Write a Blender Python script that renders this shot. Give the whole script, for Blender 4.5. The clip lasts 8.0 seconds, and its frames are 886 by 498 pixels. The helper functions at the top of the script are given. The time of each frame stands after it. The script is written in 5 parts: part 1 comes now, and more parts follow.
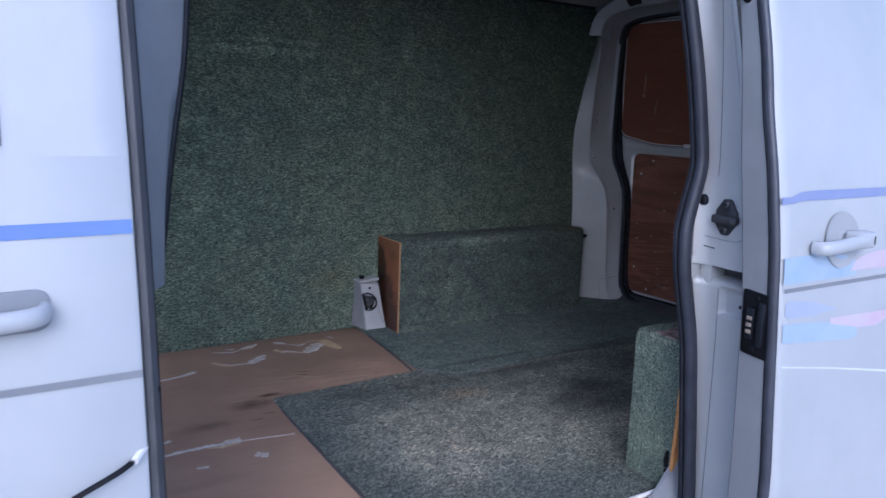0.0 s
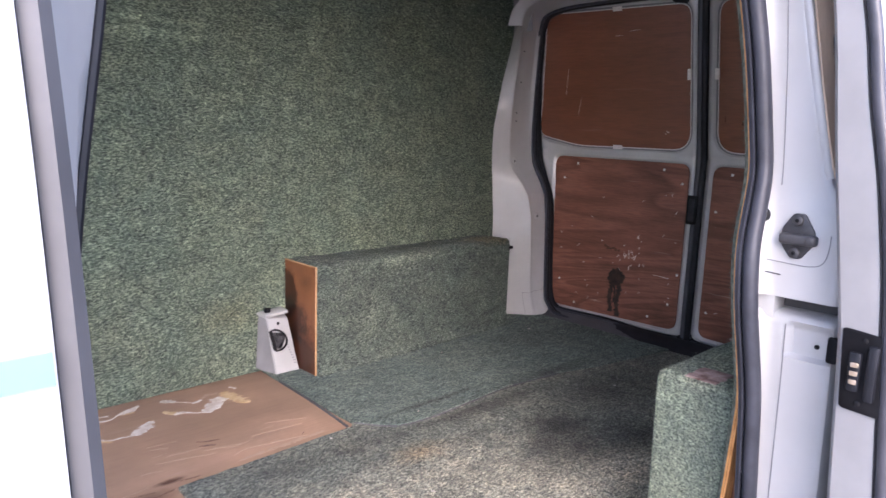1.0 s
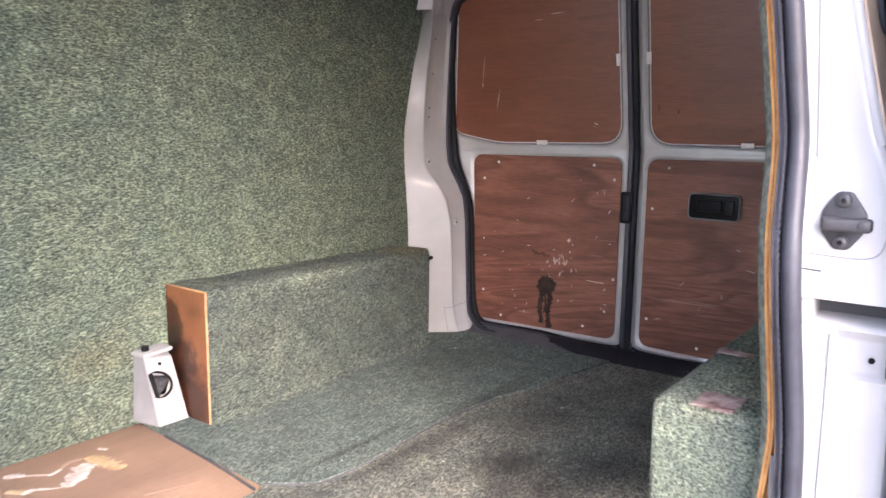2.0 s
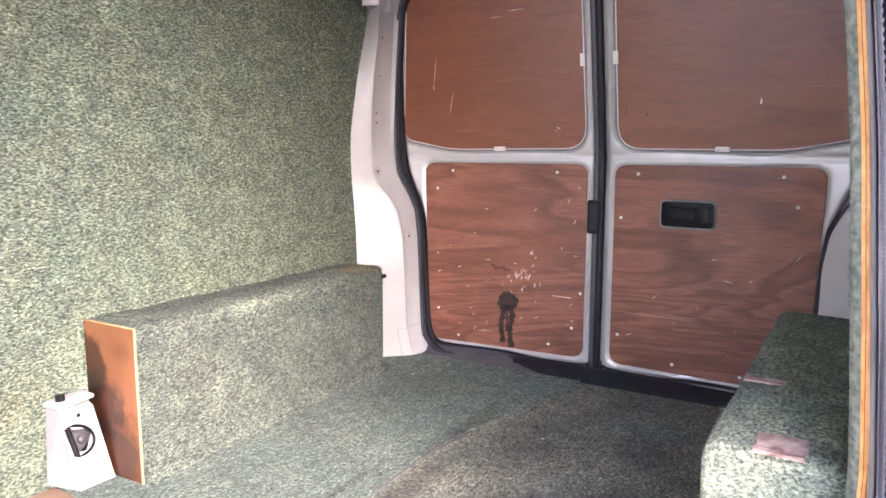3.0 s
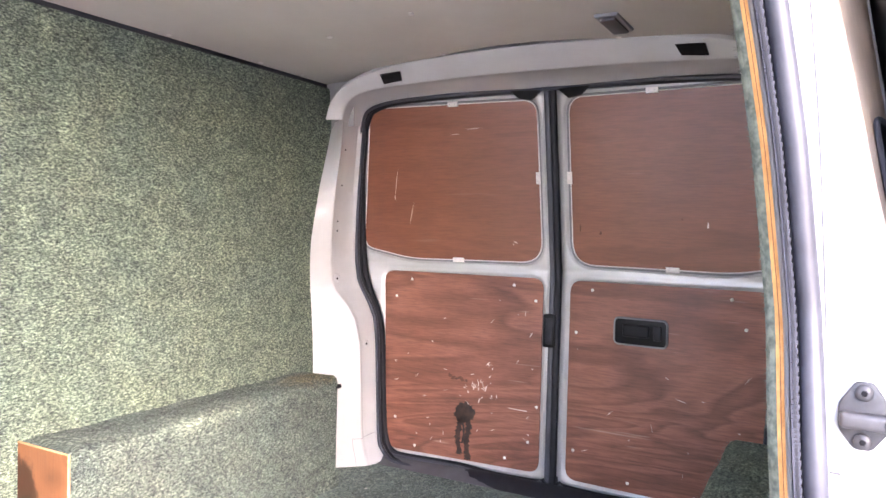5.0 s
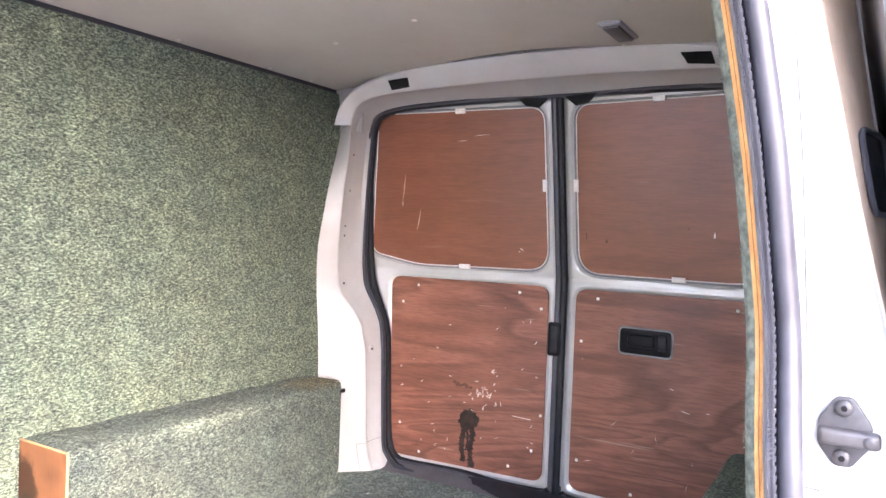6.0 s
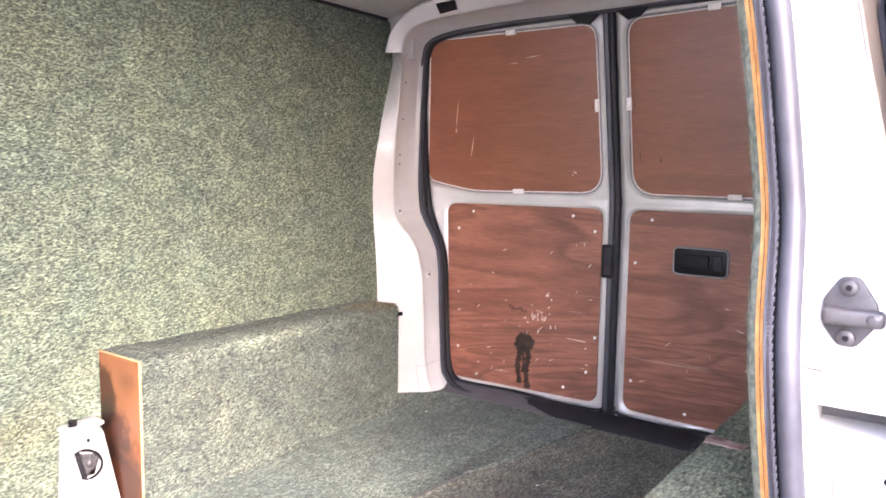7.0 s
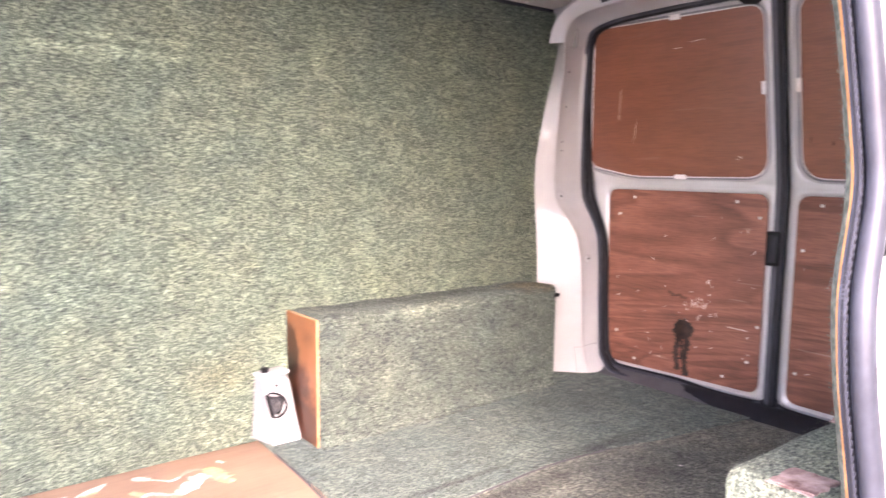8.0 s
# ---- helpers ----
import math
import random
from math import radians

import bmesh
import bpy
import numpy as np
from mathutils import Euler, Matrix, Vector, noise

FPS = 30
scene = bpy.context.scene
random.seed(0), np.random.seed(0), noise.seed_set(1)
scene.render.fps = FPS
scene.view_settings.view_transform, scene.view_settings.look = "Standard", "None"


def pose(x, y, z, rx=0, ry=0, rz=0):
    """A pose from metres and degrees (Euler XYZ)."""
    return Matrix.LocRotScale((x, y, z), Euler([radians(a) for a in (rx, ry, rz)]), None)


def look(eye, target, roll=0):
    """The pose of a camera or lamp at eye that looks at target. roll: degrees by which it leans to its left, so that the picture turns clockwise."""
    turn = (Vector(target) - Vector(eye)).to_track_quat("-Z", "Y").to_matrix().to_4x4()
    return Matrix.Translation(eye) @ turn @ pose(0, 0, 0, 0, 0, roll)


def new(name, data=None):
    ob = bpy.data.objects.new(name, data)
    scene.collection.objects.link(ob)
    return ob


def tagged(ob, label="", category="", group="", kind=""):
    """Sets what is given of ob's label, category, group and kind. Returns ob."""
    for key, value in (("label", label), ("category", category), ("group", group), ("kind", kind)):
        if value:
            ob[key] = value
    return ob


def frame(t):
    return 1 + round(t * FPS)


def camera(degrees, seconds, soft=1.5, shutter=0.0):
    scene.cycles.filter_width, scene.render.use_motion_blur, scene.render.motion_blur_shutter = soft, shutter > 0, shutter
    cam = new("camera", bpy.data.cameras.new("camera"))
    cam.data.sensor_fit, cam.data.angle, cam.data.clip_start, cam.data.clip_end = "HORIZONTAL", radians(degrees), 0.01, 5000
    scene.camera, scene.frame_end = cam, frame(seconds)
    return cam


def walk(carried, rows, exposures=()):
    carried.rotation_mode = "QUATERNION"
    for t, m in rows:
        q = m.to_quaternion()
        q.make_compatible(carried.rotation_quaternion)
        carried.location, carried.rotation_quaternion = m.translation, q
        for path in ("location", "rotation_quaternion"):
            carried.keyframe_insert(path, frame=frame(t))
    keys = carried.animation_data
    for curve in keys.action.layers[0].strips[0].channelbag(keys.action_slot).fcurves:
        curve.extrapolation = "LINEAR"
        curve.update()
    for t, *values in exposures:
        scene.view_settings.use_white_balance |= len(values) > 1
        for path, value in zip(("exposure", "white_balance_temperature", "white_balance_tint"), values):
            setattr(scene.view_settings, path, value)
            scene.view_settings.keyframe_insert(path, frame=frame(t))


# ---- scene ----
cam = camera(63.2, 8.0, shutter=0.4)

EXPOSURES = [
    (0, 0.67, 4700, 17), (0.5, 1.26, 5000, 19), (1, 2.32, 5700, 23), (1.5, 2.78, 6000, 23), (3, 4.03, 6120, 26), (3.5, 4.12, 6150, 27),
    (4.5, 4.26, 6100, 25), (6, 4.28, 6050, 23), (7, 4.22, 6250, 27), (8, 4.11, 6350, 33)]
PATH = [
    (0, (-1.294, -0.918, 0.848), (-0.245, 0.744, 0.475), 2.2),
    (0.5, (-1.265, -0.654, 0.827), (-0.046, 0.891, 0.469), 2.5),
    (1, (-1.258, -0.429, 0.827), (0.114, 0.983, 0.474), 2.0),
    (1.5, (-1.166, -0.286, 0.783), (0.321, 1.006, 0.439), 1.1),
    (1.7, (-1.126, -0.236, 0.771), (0.395, 1.021, 0.443), 1.0),
    (2.8, (-0.968, 0.059, 0.748), (0.715, 1.102, 0.464), 0.0),
    (3, (-0.963, 0.074, 0.748), (0.736, 1.092, 0.469), 0.1),
    (3.5, (-0.94, 0.079, 0.764), (0.794, 1.044, 0.514), 0.6),
    (4, (-0.933, 0.067, 0.812), (0.83, 0.995, 0.64), 0.9),
    (4.5, (-0.946, 0.046, 0.851), (0.821, 0.977, 0.757), 1.0),
    (6, (-0.914, -0.014, 0.855), (0.807, 1.003, 0.811), 2.2),
    (6.5, (-0.906, -0.055, 0.829), (0.768, 1.033, 0.708), 1.3),
    (7, (-0.89, -0.103, 0.798), (0.704, 1.087, 0.592), 0.8),
    (7.5, (-0.895, -0.148, 0.788), (0.587, 1.174, 0.552), 0.2),
    (8, (-0.912, -0.267, 0.775), (0.316, 1.294, 0.544), 0.6),
]
walk(cam, [(t, look(eye, target, roll)) for t, eye, target, roll in PATH], EXPOSURES)

# ---- light ----
world = bpy.data.worlds.new("sky")
scene.world = world
world.use_nodes = True
wn = world.node_tree
sky = wn.nodes.new("ShaderNodeTexSky")
sky.sky_type = "NISHITA"
sky.sun_disc = False
sky.sun_elevation = radians(32.3)
sky.sun_rotation = radians(211)
sky.air_density, sky.dust_density, sky.ozone_density = 1.0, 3.0, 1.0
wn.links.new(sky.outputs[0], wn.nodes["Background"].inputs[0])
wn.nodes["Background"].inputs[1].default_value = 0.15

sun_data = bpy.data.lights.new("sun", "SUN")
sun_data.energy, sun_data.angle, sun_data.color = 0.12, radians(95), (1.0, 0.97, 0.94)
sun = new("sun", sun_data)
sun.matrix_world = look((-2.4, -4.0, 2.95), (0, 0, 0))


# ---- materials ----
def nodes_of(name):
    m = bpy.data.materials.new(name)
    m.use_nodes = True
    nt = m.node_tree
    return m, nt, nt.nodes["Principled BSDF"]


def link(nt, a, b):
    nt.links.new(a, b)


def noise_node(nt, vec, scale, detail=4.0, rough=0.6, distortion=0.0):
    n = nt.nodes.new("ShaderNodeTexNoise")
    n.inputs["Scale"].default_value = scale
    n.inputs["Detail"].default_value = detail
    n.inputs["Roughness"].default_value = rough
    n.inputs["Distortion"].default_value = distortion
    link(nt, vec, n.inputs["Vector"])
    return n.outputs["Fac"]


def coords(nt, scale=(1, 1, 1), rot=(0, 0, 0)):
    tc = nt.nodes.new("ShaderNodeTexCoord")
    mp = nt.nodes.new("ShaderNodeMapping")
    mp.inputs["Scale"].default_value = scale
    mp.inputs["Rotation"].default_value = [radians(a) for a in rot]
    link(nt, tc.outputs["Object"], mp.inputs["Vector"])
    return mp.outputs["Vector"]


def ramp(nt, fac, stops):
    r = nt.nodes.new("ShaderNodeValToRGB")
    el = r.color_ramp.elements
    while len(el) < len(stops):
        el.new(0.5)
    for e, (p, c) in zip(el, stops):
        e.position = p
        e.color = (*c, 1) if len(c) == 3 else c
    link(nt, fac, r.inputs["Fac"])
    return r.outputs["Color"]


def mix(nt, fac, a, b, mode="MIX"):
    n = nt.nodes.new("ShaderNodeMix")
    n.data_type, n.blend_type = "RGBA", mode
    for sock, v in ((n.inputs[0], fac), (n.inputs[6], a), (n.inputs[7], b)):
        if isinstance(v, (int, float)):
            sock.default_value = v
        elif isinstance(v, tuple):
            sock.default_value = (*v, 1)
        else:
            link(nt, v, sock)
    return n.outputs[2]


def math_node(nt, op, a, b=0.0, clamp=False):
    n = nt.nodes.new("ShaderNodeMath")
    n.operation, n.use_clamp = op, clamp
    for sock, v in zip(n.inputs, (a, b)):
        if isinstance(v, (int, float)):
            sock.default_value = v
        else:
            link(nt, v, sock)
    return n.outputs[0]


def bump(nt, bsdf, height, strength, dist):
    b = nt.nodes.new("ShaderNodeBump")
    b.inputs["Strength"].default_value = strength
    b.inputs["Distance"].default_value = dist
    link(nt, height, b.inputs["Height"])
    link(nt, b.outputs["Normal"], bsdf.inputs["Normal"])


def blot(nt, tone, at, radii, strength, colour, v, rough):
    """A worn or soiled mark, or painted light or shade, with a ragged rim, at a place of the lining."""
    sub = nt.nodes.new("ShaderNodeVectorMath")
    sub.operation = "SUBTRACT"
    sub.inputs[1].default_value = at
    link(nt, v, sub.inputs[0])
    div = nt.nodes.new("ShaderNodeVectorMath")
    div.operation = "DIVIDE"
    div.inputs[1].default_value = radii
    link(nt, sub.outputs[0], div.inputs[0])
    ln = nt.nodes.new("ShaderNodeVectorMath")
    ln.operation = "LENGTH"
    link(nt, div.outputs[0], ln.inputs[0])
    fade = math_node(nt, "SUBTRACT", math_node(nt, "ADD", 0.45, math_node(nt, "MULTIPLY", rough, 1.2)), ln.outputs["Value"], True)
    return mix(nt, math_node(nt, "MULTIPLY", fade, strength * 1.6, True), tone, colour, "MULTIPLY")


def carpet_material(name, dark, mid, light, dirt, dirt_amount, worn, marks=()):
    """Marled needle-felt carpet: tufts some millimetres wide in three tones, flecks, and worn and dirty patches."""
    m, nt, b = nodes_of(name)
    v = coords(nt)
    tuft = noise_node(nt, coords(nt, (0.62, 0.8, 1.25)), 200, 5, 0.78, 0.6)
    tone = ramp(nt, tuft, [(0.395, dark), (0.50, mid), (0.60, light)])
    fleck = noise_node(nt, coords(nt, (0.45, 0.9, 1.5), (0, 6, 0)), 230, 3, 0.6, 0.5)
    tone = mix(nt, 0.85, tone, ramp(nt, fleck, [(0.36, (0.26, 0.28, 0.26)), (0.46, (0.95, 0.97, 0.92)), (0.64, (1.42, 1.42, 1.26))]), "MULTIPLY")
    patch = noise_node(nt, coords(nt, (0.8, 1, 1.1)), 17, 4, 0.65, 0.5)
    tone = mix(nt, 0.75, tone, ramp(nt, patch, [(0.34, (0.70, 0.72, 0.72)), (0.66, (1.28, 1.27, 1.20))]), "MULTIPLY")
    clump = noise_node(nt, v, 60, 3, 0.6, 0.6)
    tone = mix(nt, 0.55, tone, ramp(nt, clump, [(0.36, (0.62, 0.64, 0.66)), (0.64, (1.30, 1.28, 1.18))]), "MULTIPLY")
    hue = noise_node(nt, v, 6, 4, 0.65)
    tone = mix(nt, 0.55, tone, ramp(nt, hue, [(0.35, (0.72, 0.84, 0.84)), (0.65, (1.06, 1.05, 0.96))]), "MULTIPLY")
    pale = noise_node(nt, coords(nt, (1, 1, 0.7)), 3.1, 5, 0.66, 0.6)
    tone = mix(nt, math_node(nt, "MULTIPLY", math_node(nt, "SUBTRACT", pale, 0.54, True), 4.0, True), tone, worn, "MULTIPLY")
    grime = noise_node(nt, v, 2.3, 6, 0.66, 0.8)
    tone = mix(nt, math_node(nt, "MULTIPLY", math_node(nt, "SUBTRACT", grime, 0.46, True), dirt_amount, True), tone, dirt, "MULTIPLY")
    rim = noise_node(nt, v, 19, 6, 0.75)
    for at, radii, strength, colour in marks:
        tone = blot(nt, tone, at, radii, strength, colour, v, rim)
    link(nt, tone, b.inputs["Base Color"])
    b.inputs["Roughness"].default_value = 1.0
    b.inputs["Specular IOR Level"].default_value = 0.08
    b.inputs["Sheen Weight"].default_value = 0.12
    b.inputs["Sheen Roughness"].default_value = 0.6
    rough = math_node(nt, "ADD", math_node(nt, "MULTIPLY", tuft, 0.9), math_node(nt, "MULTIPLY", fleck, 0.5))
    bump(nt, b, rough, 1.0, 0.009)
    return m


# wear, soil and painted light or shade multiply the pile's own colour
WORN, RUST, SOIL_AND_SHADE, DUST_AND_LIGHT = (1.6, 1.55, 1.5), (1.35, 0.98, 0.68), (0.20, 0.20, 0.21), (2.2, 1.95, 1.85)
WALL_MARKS = [
    ((0.255, 1.605, 0.555), (0.055, 0.1, 0.075), 0.6, WORN), ((-0.46, 1.605, 1.035), (0.26, 0.1, 0.018), 1.1, WORN),
    ((-0.42, 1.605, 1.072), (0.22, 0.1, 0.010), 1.1, WORN), ((0.0, 1.605, 0.87), (0.03, 0.1, 0.06), 0.5, WORN),
    ((0.046, 1.605, 1.27), (0.03, 0.1, 0.05), 0.5, WORN), ((0.10, 1.605, 1.06), (0.04, 0.1, 0.06), 0.5, WORN),
    ((-0.46, 1.605, 0.707), (0.012, 0.1, 0.012), 0.6, SOIL_AND_SHADE), ((-0.2, 1.605, 0.2), (0.12, 0.05, 0.08), 0.25, RUST),
    ((0.224, 1.43, 0.15), (0.03, 0.06, 0.10), 0.6, WORN), ((0.34, 1.43, 0.335), (0.07, 0.05, 0.025), 0.5, WORN),
    ((0.88, 1.50, 0.36), (0.16, 0.09, 0.03), 1.0, RUST), ((0.30, 1.44, 0.345), (0.50, 0.04, 0.022), 0.6, WORN), ((0.45, 1.54, 0.36), (0.30, 0.04, 0.012), 0.15, SOIL_AND_SHADE),
]
# long narrow marks near y 0.9 paint soft shade along the strip's edge
FLOOR_MARKS = [
    ((0.24, 0.58, 0.0), (0.24, 0.14, 0.1), 0.55, SOIL_AND_SHADE), ((0.44, 0.50, 0.0), (0.14, 0.16, 0.1), 0.5, SOIL_AND_SHADE), ((-0.20, 0.76, 0.0), (0.34, 0.11, 0.1), 0.45, DUST_AND_LIGHT), ((0.20, 0.93, 0.0), (0.40, 0.03, 0.1), 0.5, SOIL_AND_SHADE),
    ((0.62, 0.78, 0.0), (0.30, 0.13, 0.1), 0.45, SOIL_AND_SHADE), ((0.30, 0.70, 0.0), (0.14, 0.10, 0.1), 0.75, SOIL_AND_SHADE), ((0.28, 0.90, 0.0), (0.30, 0.04, 0.1), 0.4, SOIL_AND_SHADE),
    ((0.16, 0.64, 0.0), (0.09, 0.05, 0.1), 0.4, SOIL_AND_SHADE), ((0.75, 0.50, 0.0), (0.16, 0.10, 0.1), 0.45, SOIL_AND_SHADE), ((-0.05, 0.50, 0.0), (0.45, 0.26, 0.1), 0.7, DUST_AND_LIGHT), ((-0.42, 0.55, 0.0), (0.20, 0.30, 0.1), 0.5, DUST_AND_LIGHT), ((0.30, 0.40, 0.0), (0.22, 0.12, 0.1), 0.6, DUST_AND_LIGHT),
    ((-0.1, 0.82, 0.0), (0.1, 0.06, 0.1), 0.4, RUST), ((-0.30, 0.95, 0.0), (0.30, 0.05, 0.1), 0.3, SOIL_AND_SHADE), ((0.05, 0.80, 0.0), (0.12, 0.03, 0.1), 0.35, SOIL_AND_SHADE),
]
# light falling on the front of the near box's top, painted as a paler patch
NEAR_MARKS = [((0.10, 0.17, 0.36), (0.22, 0.09, 0.03), 0.35, DUST_AND_LIGHT)]
# the first two marks paint the same edge shade on the strip
STRIP_MARKS = [((0.15, 1.035, 0.0), (0.30, 0.02, 0.1), 0.45, SOIL_AND_SHADE), ((0.62, 0.97, 0.0), (0.35, 0.05, 0.1), 0.45, SOIL_AND_SHADE), ((0.9, 1.25, 0.0), (0.35, 0.16, 0.1), 0.2, SOIL_AND_SHADE)]
CARPET = carpet_material("green_marl_carpet", (0.037, 0.053, 0.044), (0.142, 0.182, 0.150), (0.395, 0.455, 0.375), (0.55, 0.58, 0.50), 0.6, (1.35, 1.33, 1.25), WALL_MARKS)
STRIP_CARPET = carpet_material("blue_green_floor_carpet", (0.052, 0.074, 0.073), (0.128, 0.163, 0.158), (0.270, 0.324, 0.311), (0.45, 0.46, 0.42), 0.6, (1.2, 1.2, 1.2), STRIP_MARKS)
NEAR_CARPET = carpet_material("grey_green_box_carpet", (0.090, 0.113, 0.096), (0.200, 0.234, 0.199), (0.355, 0.402, 0.341), (0.55, 0.56, 0.52), 0.5, (1.2, 1.2, 1.15), NEAR_MARKS)
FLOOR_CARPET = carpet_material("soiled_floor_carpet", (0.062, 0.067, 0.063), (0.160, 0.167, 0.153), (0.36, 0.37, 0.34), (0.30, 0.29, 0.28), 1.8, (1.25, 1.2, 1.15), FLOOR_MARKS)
BOX_CARPET = carpet_material("blue_green_box_carpet", (0.026, 0.036, 0.035), (0.090, 0.115, 0.107), (0.245, 0.285, 0.264), (0.55, 0.58, 0.52), 0.6, (1.35, 1.35, 1.3), WALL_MARKS)
FIBRE, nt, b = nodes_of("carpet_fibre")
link(nt, ramp(nt, noise_node(nt, coords(nt), 90, 2), [(0.35, (0.08, 0.10, 0.082)), (0.65, (0.20, 0.225, 0.185))]), b.inputs["Base Color"])
b.inputs["Roughness"].default_value = 1.0


def wood_material(name, deep, main, pale, axis, figure, rough, wear, coat=0.0, rings_count=7.0, marks=(), grain=0.5, scuff_turn=(8, 13, 6), relief=0.25, drift=0.6):
    """Rotary-cut veneer with grain that runs along one axis, fine pores, and scuffs."""
    m, nt, b = nodes_of(name)
    stretch = [1.0, 1.0, 1.0]
    stretch[axis] = 0.14
    v = coords(nt, stretch)
    bands = noise_node(nt, v, figure, 3, 0.55, 1.6)
    rings = math_node(nt, "FRACT", math_node(nt, "MULTIPLY", bands, rings_count))
    tone = ramp(nt, rings, [(0.0, deep), (0.35, main), (0.8, pale), (1.0, deep)])
    fine = [1.0, 1.0, 1.0]
    fine[axis] = 0.03
    pores = noise_node(nt, coords(nt, fine), 260, 3, 0.7)
    tone = mix(nt, grain, tone, ramp(nt, pores, [(0.35, (0.45, 0.45, 0.45)), (0.6, (1.0, 1.0, 1.0))]), "MULTIPLY")
    broad = noise_node(nt, coords(nt), 3.5, 4, 0.6)
    tone = mix(nt, drift, tone, ramp(nt, broad, [(0.3, (0.62, 0.60, 0.6)), (0.7, (1.15, 1.1, 1.05))]), "MULTIPLY")
    scuff = noise_node(nt, coords(nt, fine, scuff_turn), 70, 2, 0.5, 0.3)
    tone = mix(nt, math_node(nt, "MULTIPLY", math_node(nt, "SUBTRACT", scuff, 0.70, True), wear, True), tone, (0.45, 0.33, 0.27))
    rim = noise_node(nt, coords(nt), 30, 6, 0.7)
    for at, radii, strength, colour in marks:
        tone = blot(nt, tone, at, radii, strength, colour, coords(nt), rim)
    link(nt, tone, b.inputs["Base Color"])
    link(nt, math_node(nt, "ADD", math_node(nt, "MULTIPLY", broad, 0.25), rough - 0.12), b.inputs["Roughness"])
    b.inputs["Coat Weight"].default_value = coat
    b.inputs["Coat Roughness"].default_value = 0.35
    bump(nt, b, pores, relief, 0.001)
    return m


DARKENED, SCUFFED = (0.22, 0.17, 0.15), (1.25, 1.25, 1.3)
DOOR_PLY = wood_material("red_brown_varnished_ply", (0.185, 0.071, 0.043), (0.262, 0.103, 0.063), (0.308, 0.127, 0.080), 1, 2.3, 0.5, 5.0, 0.0, 13.0, [
    ((1.26, 1.10, 0.40), (0.1, 0.18, 0.10), 0.5, SCUFFED), ((1.26, 0.95, 0.10), (0.1, 0.10, 0.05), 0.3, DARKENED), ((1.26, 1.02, 0.64), (0.1, 0.10, 0.03), 0.3, DARKENED)], 0.6)
WINDOW_PLY = wood_material("brown_faced_window_ply", (0.196, 0.067, 0.034), (0.224, 0.077, 0.039), (0.246, 0.087, 0.045), 1, 4.0, 0.36, 1.5, 0.5, 3.0, grain=0.4, scuff_turn=(0, 0, 0), relief=0.05, drift=0.35)
# end board gets darker towards the wall corner and the foot
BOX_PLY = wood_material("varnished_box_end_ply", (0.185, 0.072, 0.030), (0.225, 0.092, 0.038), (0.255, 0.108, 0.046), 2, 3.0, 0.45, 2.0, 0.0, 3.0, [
    ((-0.008, 1.595, 0.245), (1.0, 0.068, 0.09), 2.2, DARKENED), ((-0.008, 1.58, 0.16), (1.0, 0.115, 0.09), 1.6, DARKENED), ((-0.008, 1.52, 0.05), (1.0, 0.18, 0.125), 1.0, DARKENED),
    ((-0.008, 1.48, 0.30), (0.1, 0.05, 0.03), 0.25, DARKENED)], 0.25)
FLOOR_PLY = wood_material("scuffed_bare_floor_ply", (0.350, 0.226, 0.150), (0.388, 0.252, 0.168), (0.415, 0.274, 0.184), 0, 1.6, 0.75, 7.0, 0.0, 3.0, [
    ((-0.70, 1.04, -0.011), (0.08, 0.04, 0.1), 0.45, DARKENED), ((-0.45, 1.12, -0.011), (0.32, 0.05, 0.1), 0.5, SCUFFED), ((-0.25, 1.20, -0.011), (0.12, 0.10, 0.1), 0.5, SCUFFED),
    ((-0.63, 1.09, -0.011), (0.04, 0.014, 0.1), 0.8, DARKENED), ((-0.85, 0.95, -0.011), (0.10, 0.03, 0.1), 0.35, DARKENED)], 0.22)
TAN_PLY = wood_material("pale_tan_quarter_board", (0.64, 0.50, 0.36), (0.68, 0.54, 0.40), (0.72, 0.58, 0.44), 2, 3.0, 0.55, 1.0, grain=0.15)
PLY_EDGE, nt, b = nodes_of("raw_ply_edge")
link(nt, ramp(nt, noise_node(nt, coords(nt, (1, 1, 0.2)), 140, 3), [(0.35, (0.46, 0.21, 0.06)), (0.65, (0.66, 0.35, 0.12))]), b.inputs["Base Color"])
b.inputs["Roughness"].default_value = 0.8


def plain_material(name, a, c, scale, rough, metal=0.0, coat=0.0, relief=0.0, spec=0.5):
    m, nt, b = nodes_of(name)
    v = coords(nt)
    n = noise_node(nt, v, scale, 5, 0.6)
    link(nt, ramp(nt, n, [(0.32, a), (0.68, c)]), b.inputs["Base Color"])
    smudge = noise_node(nt, v, scale * 0.3 + 3, 4, 0.65)
    link(nt, math_node(nt, "ADD", math_node(nt, "MULTIPLY", smudge, 0.22), rough - 0.11), b.inputs["Roughness"])
    b.inputs["Metallic"].default_value = metal
    b.inputs["Coat Weight"].default_value = coat
    b.inputs["Coat Roughness"].default_value = 0.08
    b.inputs["Specular IOR Level"].default_value = spec
    if relief:
        bump(nt, b, noise_node(nt, v, scale * 6 + 60, 3), 0.3, relief)
    return m


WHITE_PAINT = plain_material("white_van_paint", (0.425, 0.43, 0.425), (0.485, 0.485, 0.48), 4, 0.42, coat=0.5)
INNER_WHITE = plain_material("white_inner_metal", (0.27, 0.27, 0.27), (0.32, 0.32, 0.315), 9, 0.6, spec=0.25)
DOOR_GREY = plain_material("silvery_white_door_skin", (0.50, 0.50, 0.49), (0.58, 0.58, 0.57), 8, 0.38, metal=0.3, coat=0.5)
